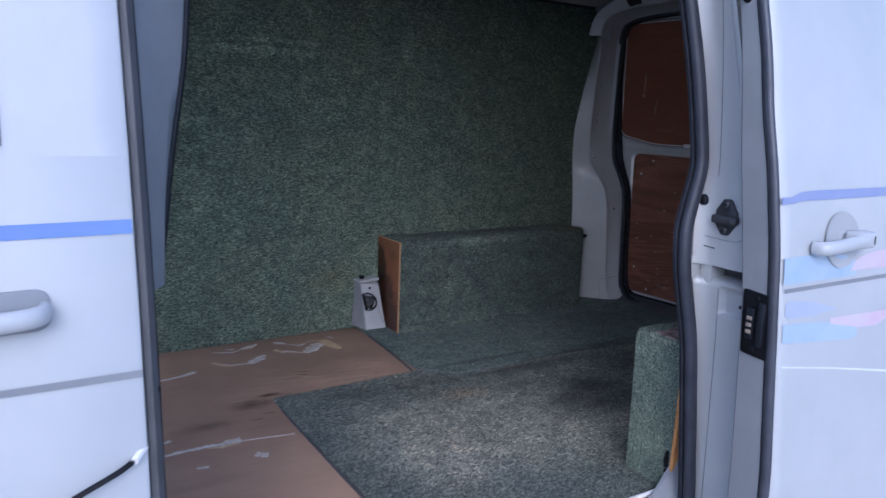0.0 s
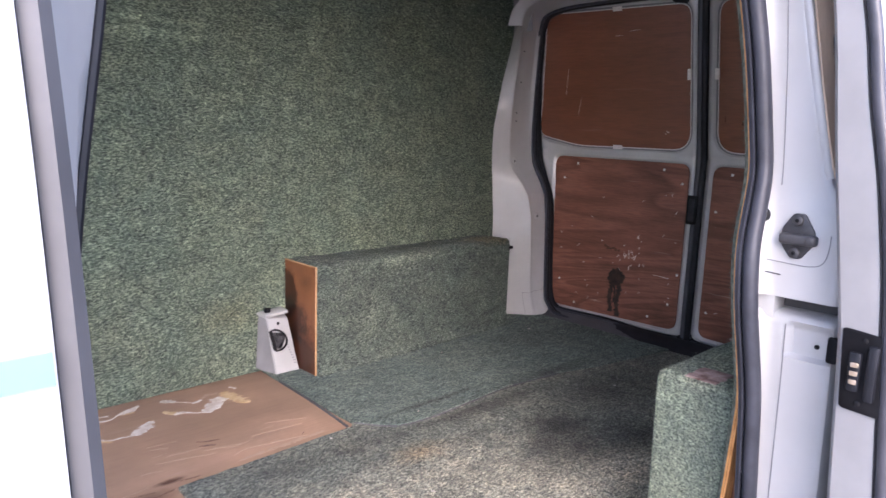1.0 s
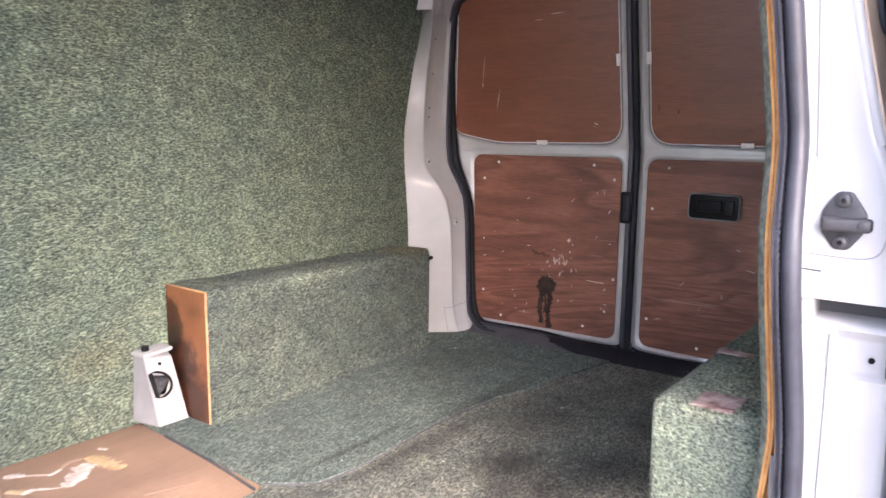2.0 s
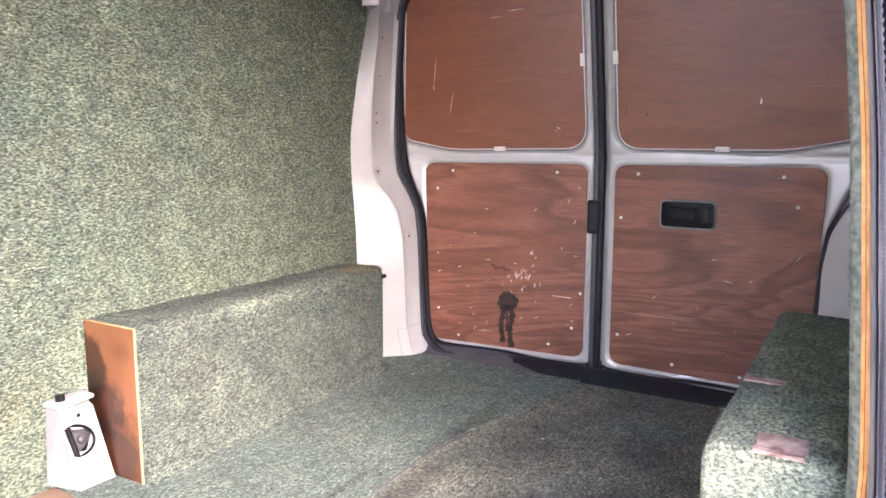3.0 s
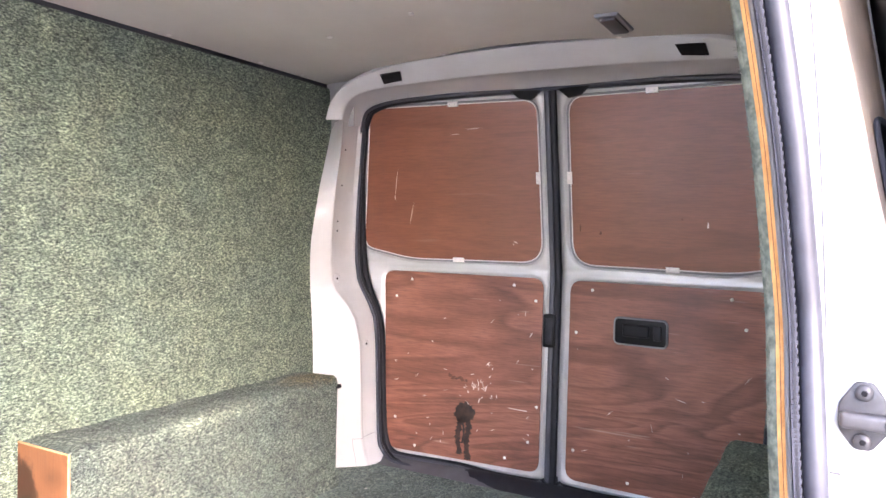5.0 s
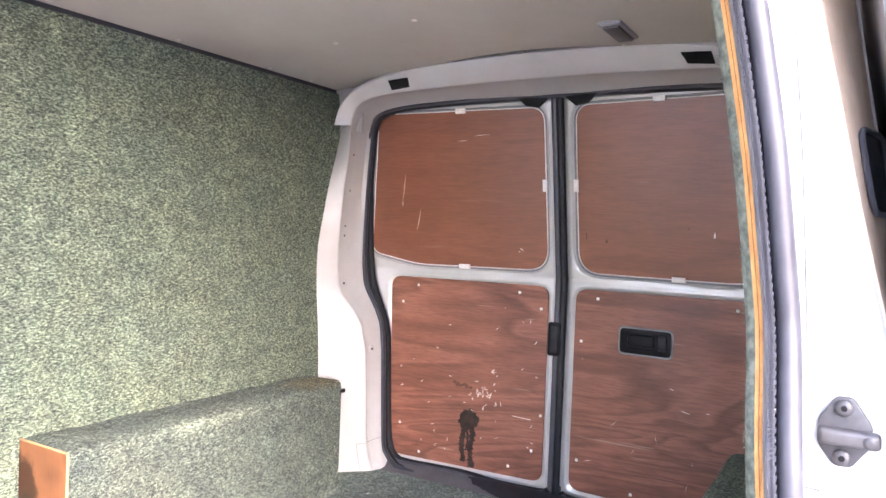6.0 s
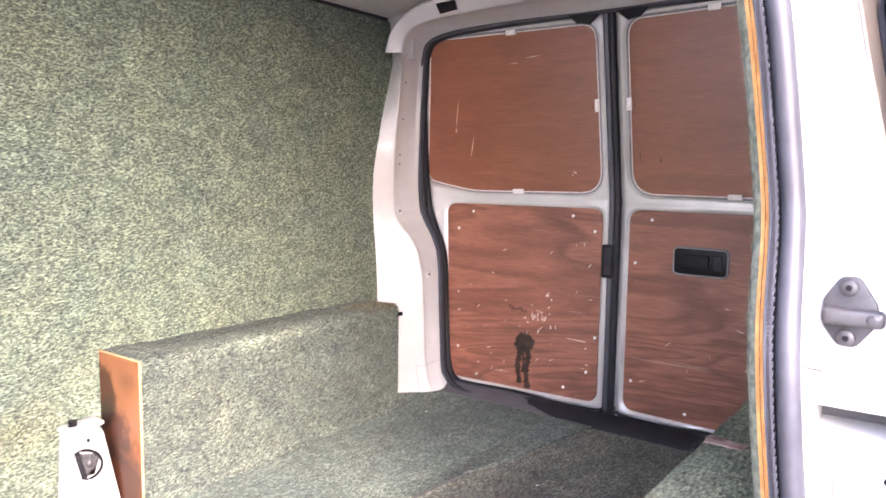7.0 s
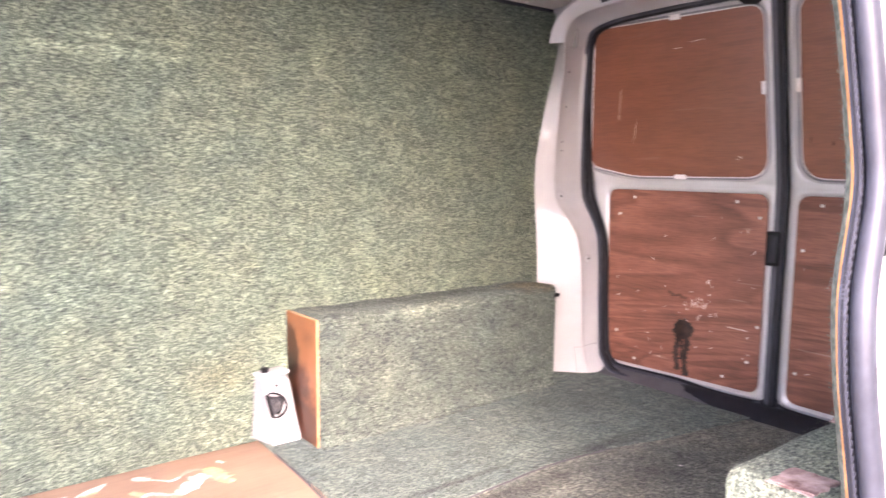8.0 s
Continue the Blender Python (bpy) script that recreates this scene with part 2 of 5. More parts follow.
PILLAR_WHITE = plain_material("white_pillar_paint", (0.46, 0.455, 0.45), (0.52, 0.515, 0.51), 7, 0.40, coat=0.35)
HEADLINER = plain_material("pale_roof_board", (0.43, 0.41, 0.375), (0.49, 0.47, 0.43), 3, 0.62, relief=0.0004)
RUBBER = plain_material("black_rubber_seal", (0.005, 0.006, 0.009), (0.012, 0.013, 0.018), 30, 0.5, relief=0.0004, spec=0.35)
GREY_RUBBER = plain_material("grey_rubber_seal", (0.038, 0.040, 0.050), (0.058, 0.060, 0.074), 24, 0.38, relief=0.0004)
GRIP_RUBBER = plain_material("dark_ribbed_rubber", (0.030, 0.032, 0.042), (0.044, 0.047, 0.060), 24, 0.75, relief=0.0004, spec=0.15)
BULB_RUBBER = plain_material("dark_bulb_rubber", (0.028, 0.030, 0.039), (0.042, 0.045, 0.058), 24, 0.45, relief=0.0003, spec=0.3)
BLACK_PLASTIC = plain_material("black_plastic", (0.004, 0.004, 0.005), (0.010, 0.010, 0.012), 25, 0.42, relief=0.0003, spec=0.15)
DARK_METAL = plain_material("dark_coated_steel", (0.040, 0.040, 0.044), (0.075, 0.075, 0.080), 40, 0.45, metal=0.3)
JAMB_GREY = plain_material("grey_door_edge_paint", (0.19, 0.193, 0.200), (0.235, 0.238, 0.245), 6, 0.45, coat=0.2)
PILLAR_GREY = plain_material("grey_pillar_trim", (0.055, 0.055, 0.060), (0.085, 0.085, 0.090), 12, 0.45)
PALE_EDGE = plain_material("pale_birch_edge", (0.40, 0.23, 0.10), (0.52, 0.33, 0.17), 60, 0.8)
FLOOR_SCUFF = plain_material("dusty_scuff", (0.38, 0.26, 0.178), (0.44, 0.315, 0.225), 70, 0.8)
CUP_WHITE = plain_material("toned_down_white_paint", (0.36, 0.365, 0.365), (0.41, 0.41, 0.41), 9, 0.45, coat=0.3)
SIDE_GREY = plain_material("mid_grey", (0.20, 0.20, 0.21), (0.26, 0.26, 0.27), 12, 0.5)
COPPER = plain_material("brass_contact", (0.30, 0.235, 0.165), (0.46, 0.39, 0.31), 60, 0.45, metal=0.4)
CLIP = plain_material("white_plastic_clip", (0.80, 0.76, 0.72), (0.88, 0.84, 0.81), 60, 0.5)
SCREW = plain_material("bright_screw_head", (0.62, 0.60, 0.57), (0.78, 0.76, 0.72), 80, 0.35, metal=0.6)
BLUE = plain_material("pale_blue_vinyl", (0.13, 0.20, 0.44), (0.16, 0.24, 0.48), 8, 0.35)
FADED_BLUE = plain_material("lilac_blue_vinyl", (0.22, 0.25, 0.42), (0.28, 0.31, 0.46), 8, 0.35)
PALE_BLUE = plain_material("faded_blue_vinyl", (0.34, 0.43, 0.55), (0.42, 0.49, 0.57), 14, 0.4)
LILAC = plain_material("faded_lilac_vinyl", (0.37, 0.40, 0.50), (0.42, 0.45, 0.54), 14, 0.4)
VINYL_WHITE = plain_material("white_vinyl", (0.62, 0.64, 0.66), (0.70, 0.72, 0.74), 14, 0.4)
PINK = plain_material("faded_pink_vinyl", (0.56, 0.42, 0.47), (0.58, 0.50, 0.53), 14, 0.4)
PAPER = plain_material("torn_white_backing_paper", (0.46, 0.38, 0.30), (0.74, 0.71, 0.67), 38, 0.8)
GLUE = plain_material("yellow_old_glue", (0.42, 0.28, 0.13), (0.60, 0.46, 0.28), 40, 0.6)
STAIN = plain_material("black_oil_stain", (0.010, 0.008, 0.007), (0.055, 0.028, 0.020), 45, 0.35)
SMEAR = plain_material("dark_damp_stain", (0.075, 0.025, 0.013), (0.13, 0.045, 0.022), 40, 0.4)
BARE_PATCH = plain_material("pinkish_bare_wood", (0.13, 0.065, 0.055), (0.52, 0.40, 0.36), 42, 0.8, relief=0.001)
SCRATCH = plain_material("pale_scratch", (0.60, 0.46, 0.40), (0.80, 0.68, 0.62), 90, 0.7)
ASPHALT = plain_material("worn_concrete_paving", (0.36, 0.355, 0.34), (0.47, 0.46, 0.44), 40, 0.9, relief=0.004)
SHELL = plain_material("bare_inner_shell", (0.05, 0.05, 0.055), (0.09, 0.09, 0.095), 6, 0.7)
CLEAR, nt, b = nodes_of("clear_glass")
b.inputs["Transmission Weight"].default_value = 1.0
b.inputs["Roughness"].default_value = 0.0
b.inputs["IOR"].default_value = 1.45
GLASS, nt, b = nodes_of("dark_glass")
b.inputs["Base Color"].default_value = (0.02, 0.022, 0.025, 1)
b.inputs["Roughness"].default_value = 0.06


# ---- mesh helpers ----
def finish(bm, smooth=True):
    bmesh.ops.remove_doubles(bm, verts=bm.verts, dist=1e-6)
    bmesh.ops.recalc_face_normals(bm, faces=bm.faces)
    if smooth:
        for f in bm.faces:
            f.smooth = True
        for e in bm.edges:
            if len(e.link_faces) == 2 and e.calc_face_angle(0) > radians(38):
                e.smooth = False


def thing(name, at, label, category, group="", kind=""):
    e = new(name)
    e.empty_display_size = 0.05
    e.matrix_world = Matrix.Translation(at)
    return tagged(e, label, category, group, kind)


def part(name, bm, material, parent=None, label="", smooth=True, flat_normals=True):
    """Links a bmesh, built in world places, as one mesh under a thing or part."""
    if flat_normals:
        finish(bm, smooth)
    me = bpy.data.meshes.new(name)
    bm.to_mesh(me)
    bm.free()
    me.materials.append(material)
    ob = new(name, me)
    if parent:
        ob.parent = parent
        ob.matrix_parent_inverse = world_of(parent).inverted()
    if label:
        ob["label"] = label
    return ob


def world_of(ob):
    m = ob.matrix_basis
    if ob.parent:
        return world_of(ob.parent) @ ob.matrix_parent_inverse @ m
    return m.copy()


def setting(name, bm, material, label, category="", smooth=True):
    ob = part(name, bm, material, None, smooth=smooth)
    return tagged(ob, label, category or name.split("_")[0], kind="structure")


def block(bm, lo, hi, bevel=0.0, segments=2):
    vs = bmesh.ops.create_cube(bm, size=1.0)["verts"]
    size = [h - l for l, h in zip(lo, hi)]
    mid = [(h + l) / 2 for l, h in zip(lo, hi)]
    for v in vs:
        v.co = Vector([c * s + m for c, s, m in zip(v.co, size, mid)])
    if bevel:
        es = list({e for v in vs for e in v.link_edges})
        bmesh.ops.bevel(bm, geom=es, offset=bevel, segments=segments, affect="EDGES", profile=0.5)
    return bm


def slab(lo, hi, bevel=0.0, segments=2):
    return block(bmesh.new(), lo, hi, bevel, segments)


def prism(points, depth, bevel=0.0, segments=2):
    """A flat outline of 3D points, pushed along the vector depth, with rounded rims."""
    bm = bmesh.new()
    vs = [bm.verts.new(p) for p in points]
    f = bm.faces.new(vs)
    r = bmesh.ops.extrude_face_region(bm, geom=[f])
    top = [g for g in r["geom"] if isinstance(g, bmesh.types.BMVert)]
    bmesh.ops.translate(bm, verts=top, vec=depth)
    if bevel:
        rim = [e for e in bm.edges if len(e.link_faces) == 2 and e.calc_face_angle(0) > radians(50)]
        rim = [e for e in rim if abs((e.verts[1].co - e.verts[0].co).normalized().dot(Vector(depth).normalized())) < 0.5]
        bmesh.ops.bevel(bm, geom=rim, offset=bevel, segments=segments, affect="EDGES", profile=0.5)
    return bm


def rounded(points, radii, steps=7):
    """A 2D outline with each corner rounded by its own radius."""
    out, n = [], len(points)
    for i, (p, r) in enumerate(zip(points, radii)):
        a, p, c = (np.array(points[(i + k) % n], float) for k in (-1, 0, 1))
        if r <= 0:
            out.append(tuple(p))
            continue
        ua, uc = (a - p) / np.linalg.norm(a - p), (c - p) / np.linalg.norm(c - p)
        for k in range(steps + 1):
            t = k / steps
            q0, q1 = p + ua * r, p + uc * r
            out.append(tuple((1 - t) ** 2 * q0 + 2 * t * (1 - t) * p + t * t * q1))
    return out


def smooth_line(points, rounds=3, closed=False):
    """Chaikin's corner cutting."""
    pts = [np.array(p, float) for p in points]
    for _ in range(rounds):
        out = [] if closed else [pts[0]]
        rng = range(len(pts)) if closed else range(len(pts) - 1)
        for i in rng:
            a, c = pts[i], pts[(i + 1) % len(pts)]
            out += [a * 0.75 + c * 0.25, a * 0.25 + c * 0.75]
        if not closed:
            out.append(pts[-1])
        pts = out
    return [tuple(p) for p in pts]


def tube(points, rx, ry=None, sides=10, closed=False, up=(0, 0, 1), bm=None):
    """An oval section swept along a line; ry lies along up, as far as the line lets it."""
    bm = bm or bmesh.new()
    ry = ry or rx
    pts = [Vector(p) for p in points]
    rings = []
    for i, p in enumerate(pts):
        a = pts[i - 1] if i or closed else p
        c = pts[(i + 1) % len(pts)] if i + 1 < len(pts) or closed else p
        d = (c - a).normalized()
        u = Vector(up)
        if abs(u.dot(d)) > 0.97:
            u = Vector((0, 1, 0)) if abs(d.y) < 0.9 else Vector((1, 0, 0))
        side = d.cross(u).normalized()
        u = side.cross(d).normalized()
        rings.append([bm.verts.new(p + side * rx * math.cos(k) + u * ry * math.sin(k)) for k in (2 * math.pi * j / sides for j in range(sides))])
    n = len(rings)
    for i in range(n if closed else n - 1):
        a, c = rings[i], rings[(i + 1) % n]
        for j in range(sides):
            bm.faces.new((a[j], a[(j + 1) % sides], c[(j + 1) % sides], c[j]))
    if not closed:
        bm.faces.new(rings[0])
        bm.faces.new(rings[-1][::-1])
    return bm


def sheet(rows):
    """A skin over a grid of points, row by row."""
    bm = bmesh.new()
    grid = [[bm.verts.new(p) for p in r] for r in rows]
    for a, c in zip(grid, grid[1:]):
        for j in range(len(a) - 1):
            bm.faces.new((a[j], a[j + 1], c[j + 1], c[j]))
    return bm


def capped(rows):
    """A skin over a row of open sections, closed at both ends and along its foot."""
    bm = bmesh.new()
    grid = [[bm.verts.new(p) for p in r] for r in rows]
    for a, c in zip(grid, grid[1:]):
        for j in range(len(a)):
            k = (j + 1) % len(a)
            bm.faces.new((a[j], a[k], c[k], c[j]))
    bm.faces.new(grid[0])
    bm.faces.new(grid[-1][::-1])
    return bm


def thick(bm, t):
    """Gives an open skin a thickness."""
    bmesh.ops.recalc_face_normals(bm, faces=bm.faces)
    bmesh.ops.solidify(bm, geom=bm.faces[:], thickness=t)
    return bm


def disc(bm, at, axis, r, h, sides=12, dome=0.0):
    m = Vector(axis).to_track_quat("Z", "Y").to_matrix().to_4x4()
    m = Matrix.Translation(at) @ m
    rings = [(r, 0.0), (r, h * 0.6), (r * 0.82, h), (r * 0.4, h + dome)]
    vs = [[bm.verts.new(m @ Vector((q * math.cos(k), q * math.sin(k), z))) for k in (2 * math.pi * j / sides for j in range(sides))] for q, z in rings]
    for a, c in zip(vs, vs[1:]):
        for j in range(sides):
            bm.faces.new((a[j], a[(j + 1) % sides], c[(j + 1) % sides], c[j]))
    bm.faces.new(vs[-1])
    bm.faces.new(vs[0][::-1])
    return bm


def curve_of(keys, w=13):
    """A smooth function through keys (position, value)."""
    xs, ys = np.array([k[0] for k in keys], float), np.array([k[1] for k in keys], float)
    fine = np.linspace(xs[0], xs[-1], 400)
    vals = np.interp(fine, xs, ys)
    pad = np.concatenate([np.full(w, vals[0]), vals, np.full(w, vals[-1])])
    vals = np.convolve(pad, np.hanning(2 * w + 1) / np.hanning(2 * w + 1).sum(), "same")[w:-w]
    return lambda z: float(np.interp(z, fine, vals))


# ---- the plan ----
YC = 0.828            # middle of the rear doors
WALL_FAR = 1.605      # carpeted face of the far lining
FRONT = -1.27         # front end of the load space
ROOF = 1.345
# the body's side: how far it leans inward with height
SIDE = curve_of([(-0.5, -0.02), (-0.1, -0.05), (0.2, -0.042), (0.45, -0.02), (0.62, 0.0), (0.8, 0.03), (1.04, 0.085), (1.25, 0.15), (1.4, 0.23)])
# the rear edge of the side opening: where the near lining ends
EDGE_X = curve_of([(-0.2, 0.0), (0.05, -0.01), (0.2, -0.025), (0.41, -0.05), (0.55, -0.08), (0.64, -0.08), (0.76, -0.035), (0.88, -0.045), (1.0, -0.06), (1.2, -0.09), (1.4, -0.12)])
EDGE_Y = curve_of([(-0.2, 0.05), (0.17, 0.06), (0.37, 0.063), (0.56, 0.075), (0.76, 0.09), (0.95, 0.11), (1.05, 0.125), (1.2, 0.15), (1.4, 0.18)])

# outer rim of the near door pillar, and the lining along it
PILLAR_Y = curve_of([(-0.4, -0.078), (0.66, -0.070), (0.705, -0.062), (0.75, -0.034), (0.85, -0.010), (0.924, 0.007), (1.0, 0.022), (1.2, 0.066), (1.4, 0.12)])
LINING_Y = curve_of([(-0.2, 0.095), (0.05, 0.088), (0.36, 0.057), (0.56, 0.068), (0.76, 0.083), (0.95, 0.103), (1.05, 0.118), (1.2, 0.143), (1.4, 0.173)])


def door_x(u, z):
    return 1.275 - 0.055 * abs(u) - 0.18 * max(0.0, z - 0.72)


# ---- ground and shell ----
bm = bmesh.new()
bmesh.ops.create_grid(bm, x_segments=8, y_segments=8, size=400)
bmesh.ops.translate(bm, verts=bm.verts, vec=(0, 0, -0.56))
tagged(part("ground", bm, ASPHALT), "pale worn concrete ground under the parked van", "ground", kind="structure")

shell = thing("van_body", (0, YC, -0.2), "white panel van body with an open side door", "van")
part("underfloor", slab((-1.3, 0.03, -0.09), (1.22, 1.72, -0.03), 0.005), SHELL, shell)
part("far_side_panel", thick(sheet([[(x, 1.76 - SIDE(z) * 0.4, z) for x in np.linspace(-1.35, 1.32, 10)] for z in np.linspace(-0.3, 1.42, 24)]), 0.01), WHITE_PAINT, shell)
part("far_cab_door", thick(sheet([[(x, 1.76 - SIDE(z) * 0.4, z) for x in np.linspace(-2.9, -1.35, 10)] for z in np.linspace(-0.3, 0.55, 12)]), 0.01), WHITE_PAINT, shell)
pane = part("far_cab_window", thick(sheet([[(x, 1.755 - SIDE(z) * 0.4, z) for x in np.linspace(-2.3, -1.35, 8)] for z in np.linspace(0.55, 1.38, 12)]), 0.004), CLEAR, shell, "clear cab window")
pane.visible_shadow = False
roof_rows = [[(x, YC + u, 1.47 - 0.10 * abs(u / 0.80) ** 3 - 0.03 * max(0, x - 0.6) ** 2) for u in np.linspace(-0.80, 0.80, 20)] for x in np.linspace(-2.0, 1.33, 14)]
part("roof_panel", thick(sheet(roof_rows), 0.01), WHITE_PAINT, shell)

part("far_inner_shell", slab((-1.3, 1.635, -0.3), (1.31, 1.65, 1.44), 0.002), SHELL, shell)
part("roof_inner_shell", slab((-1.3, 0.1, 1.395), (1.31, 1.65, 1.41), 0.002), SHELL, shell)
part("rear_outer_skin", slab((1.31, -0.06, -0.3), (1.325, 1.76, 1.42), 0.004), SHELL, shell)
part("cab_floor", slab((-2.9, 0.0, -0.35), (-1.3, 1.70, -0.30), 0.01), SHELL, shell)
part("cab_front", slab((-2.95, 0.0, -0.35), (-2.85, 1.70, 0.45), 0.02), SHELL, shell)
pane = part("windscreen", prism([(-2.85, 0.06, 0.46), (-2.85, 1.64, 0.46), (-2.02, 1.56, 1.36), (-2.02, 0.14, 1.36)], (0.004, 0, 0.004)), CLEAR, shell, "clear windscreen")
pane.visible_shadow = False

# ---- floor, wall, ceiling ----
setting("floor", slab((FRONT, 0.115, -0.03), (1.20, 1.66, -0.011), 0.002), FLOOR_PLY, "scuffed bare plywood van floor with pinkish wear", "floor")
setting("wall_far", slab((FRONT, WALL_FAR, -0.011), (1.10, WALL_FAR + 0.02, 1.328), 0.006), CARPET, "side wall lined with mottled grey-green carpet", "wall")

rows = []
for x in np.linspace(0, 1, 26):
    row = []
    for u in np.linspace(-0.70, 0.780, 31):
        rear = min(0.88 + 0.62 * u * u, 1.055)
        row.append((FRONT + (rear - FRONT) * x, YC + u, ROOF + 0.02 * (1 - (u / 0.78) ** 2)))
    rows.append(row)
setting("ceiling", thick(sheet(rows), 0.006), HEADLINER, "pale grey roof lining board fixed with screws", "ceiling")
roof_lining = bpy.data.objects["ceiling"]
for x, y in ((0.02, 1.585), (0.37, 1.585), (0.71, 1.585), (0.90, 1.585), (0.60, 1.24), (0.525, 0.94), (0.985, 1.37), (0.90, 1.06), (0.45, 0.62), (0.92, 0.55), (0.05, 1.24), (0.0, 0.9)):
    bm = bmesh.new()
    z = ROOF + 0.02 * (1 - ((y - YC) / 0.78) ** 2)
    disc(bm, (x, y, z - 0.0058), (0, 0, -1), 0.0075, 0.003, 10, 0.001)
    part("screw", bm, SCREW, roof_lining)

lamp = thing("interior_lamp", (0.775, 0.522, 1.36), "grey plastic lamp with a smoky lens on the roof lining", "lamp")
part("base", slab((0.70, 0.494, 1.348), (0.85, 0.55, 1.362), 0.004), SIDE_GREY, lamp)
part("lens", slab((0.712, 0.502, 1.341), (0.838, 0.542, 1.35), 0.004), PILLAR_GREY, lamp, "smoky grey lens")


# ---- rear door surround ----
# level sections of the rear pillar: height, x of the wall line, x and half width of the crease, x and half width of the seal line
PILLAR_KEYS = [
    (-0.03, 1.016, 1.152, 0.634, 1.202, 0.606), (0.012, 1.016, 1.150, 0.639, 1.202, 0.616), (0.05, 1.015, 1.142, 0.648, 1.201, 0.628), (0.103, 1.014, 1.134, 0.653, 1.200, 0.636),
    (0.29, 1.012, 1.118, 0.648, 1.200, 0.645), (0.44, 1.007, 1.107, 0.649, 1.200, 0.651), (0.525, 0.999, 1.095, 0.662, 1.200, 0.662),
    (0.58, 0.994, 1.076, 0.687, 1.198, 0.688), (0.627, 0.988, 1.062, 0.726, 1.195, 0.718), (0.66, 0.986, 1.058, 0.739, 1.193, 0.733),
    (0.725, 0.983, 1.055, 0.743, 1.190, 0.740), (0.80, 0.986, 1.054, 0.741, 1.185, 0.738), (0.865, 1.0, 1.052, 0.736, 1.180, 0.733), (0.99, 1.028, 1.040, 0.716, 1.165, 0.717),
    (1.11, 1.065, 1.020, 0.683, 1.150, 0.698), (1.22, 1.095, 1.002, 0.664, 1.140, 0.682),
]
WALL_X, CREASE_X, CREASE_U, SEAL_X, SEAL_U = (curve_of([(k[0], k[i]) for k in PILLAR_KEYS], 4) for i in range(1, 6))
# how far the reveal is hollowed behind its crease
HOLLOW = curve_of([(-0.03, 0.003), (0.10, 0.004), (0.14, 0.009), (0.48, 0.009), (0.57, 0.004), (0.74, 0.003), (0.80, 0.010), (1.22, 0.010)], 5)
HOLLOW_END = curve_of([(-0.03, 0.7), (0.10, 0.6), (0.14, 0.45), (0.5, 0.45), (0.60, 0.6), (0.74, 0.7), (0.80, 0.92), (1.22, 0.92)], 5)


def soft_corner(a, p, c, r, steps=5):
    """A rounded corner at p between the ways to a and to c."""
    a, p, c = (np.array(q, float) for q in (a, p, c))
    q0, q1 = p + (a - p) / np.linalg.norm(a - p) * r, p + (c - p) / np.linalg.norm(c - p) * r
    return [(1 - t) ** 2 * q0 + 2 * t * (1 - t) * p + t * t * q1 for t in np.linspace(0, 1, steps)]


def on_reveal(z, f):
    """Depth and half width on the pillar's reveal, f of the way from the crease to the seal."""
    u = CREASE_U(z) * (1 - f) + SEAL_U(z) * f
    end = HOLLOW_END(z)
    dip = HOLLOW(z) * (min(f / 0.2, 1.0) if f < end else max(0.0, (1 - f) / (1 - end)))
    return CREASE_X(z) * (1 - f) + SEAL_X(z) * f, u + dip


def pillar_section(z):
    """From the seal over the reveal, the rolled crease and the outer face to the wall lining."""
    end = HOLLOW_END(z)
    row = [(SEAL_X(z) + 0.05, SEAL_U(z) + 0.004), (SEAL_X(z), SEAL_U(z))]
    row += [on_reveal(z, f) for f in (0.5 + 0.5 * end, end - 0.01, 0.7 * end, 0.45 * end, 0.2)]
    crease, wall = (CREASE_X(z), CREASE_U(z)), (WALL_X(z), 0.777)
    row += [tuple(q) for q in soft_corner(row[-1], crease, wall, 0.006)]
    row += [tuple(np.array(crease) * (1 - f) + np.array(wall) * f) for f in (0.35, 0.7, 1.0, 1.15)]
    row += [(x + 0.004, u + 0.004) for x, u in row[::-1]]
    return [(x, u, z) for x, u in row]


# the header: outer rim, crease and seal line, from the ear above the pillar to the middle
HEADER_RIM = smooth_line([(0.979, 0.720, 1.204), (0.975, 0.708, 1.235), (0.967, 0.690, 1.262), (0.956, 0.645, 1.295), (0.950, 0.590, 1.318), (0.944, 0.506, 1.338), (0.930, 0.38, 1.352), (0.914, 0.18, 1.357), (0.905, 0.0, 1.358)], 2)
HEADER_CREASE = smooth_line([(1.002, 0.664, 1.204), (1.001, 0.660, 1.228), (1.0, 0.652, 1.250), (1.0, 0.628, 1.272), (1.0, 0.583, 1.288), (1.0, 0.50, 1.296), (1.0, 0.38, 1.301), (1.0, 0.2, 1.306), (1.0, 0.0, 1.307)], 2)
HEADER_SEAL = smooth_line([(1.142, 0.685, 1.200), (1.140, 0.674, 1.235), (1.140, 0.660, 1.252), (1.141, 0.636, 1.268), (1.145, 0.600, 1.277), (1.150, 0.50, 1.283), (1.152, 0.38, 1.287), (1.152, 0.2, 1.290), (1.152, 0.0, 1.292)], 2)


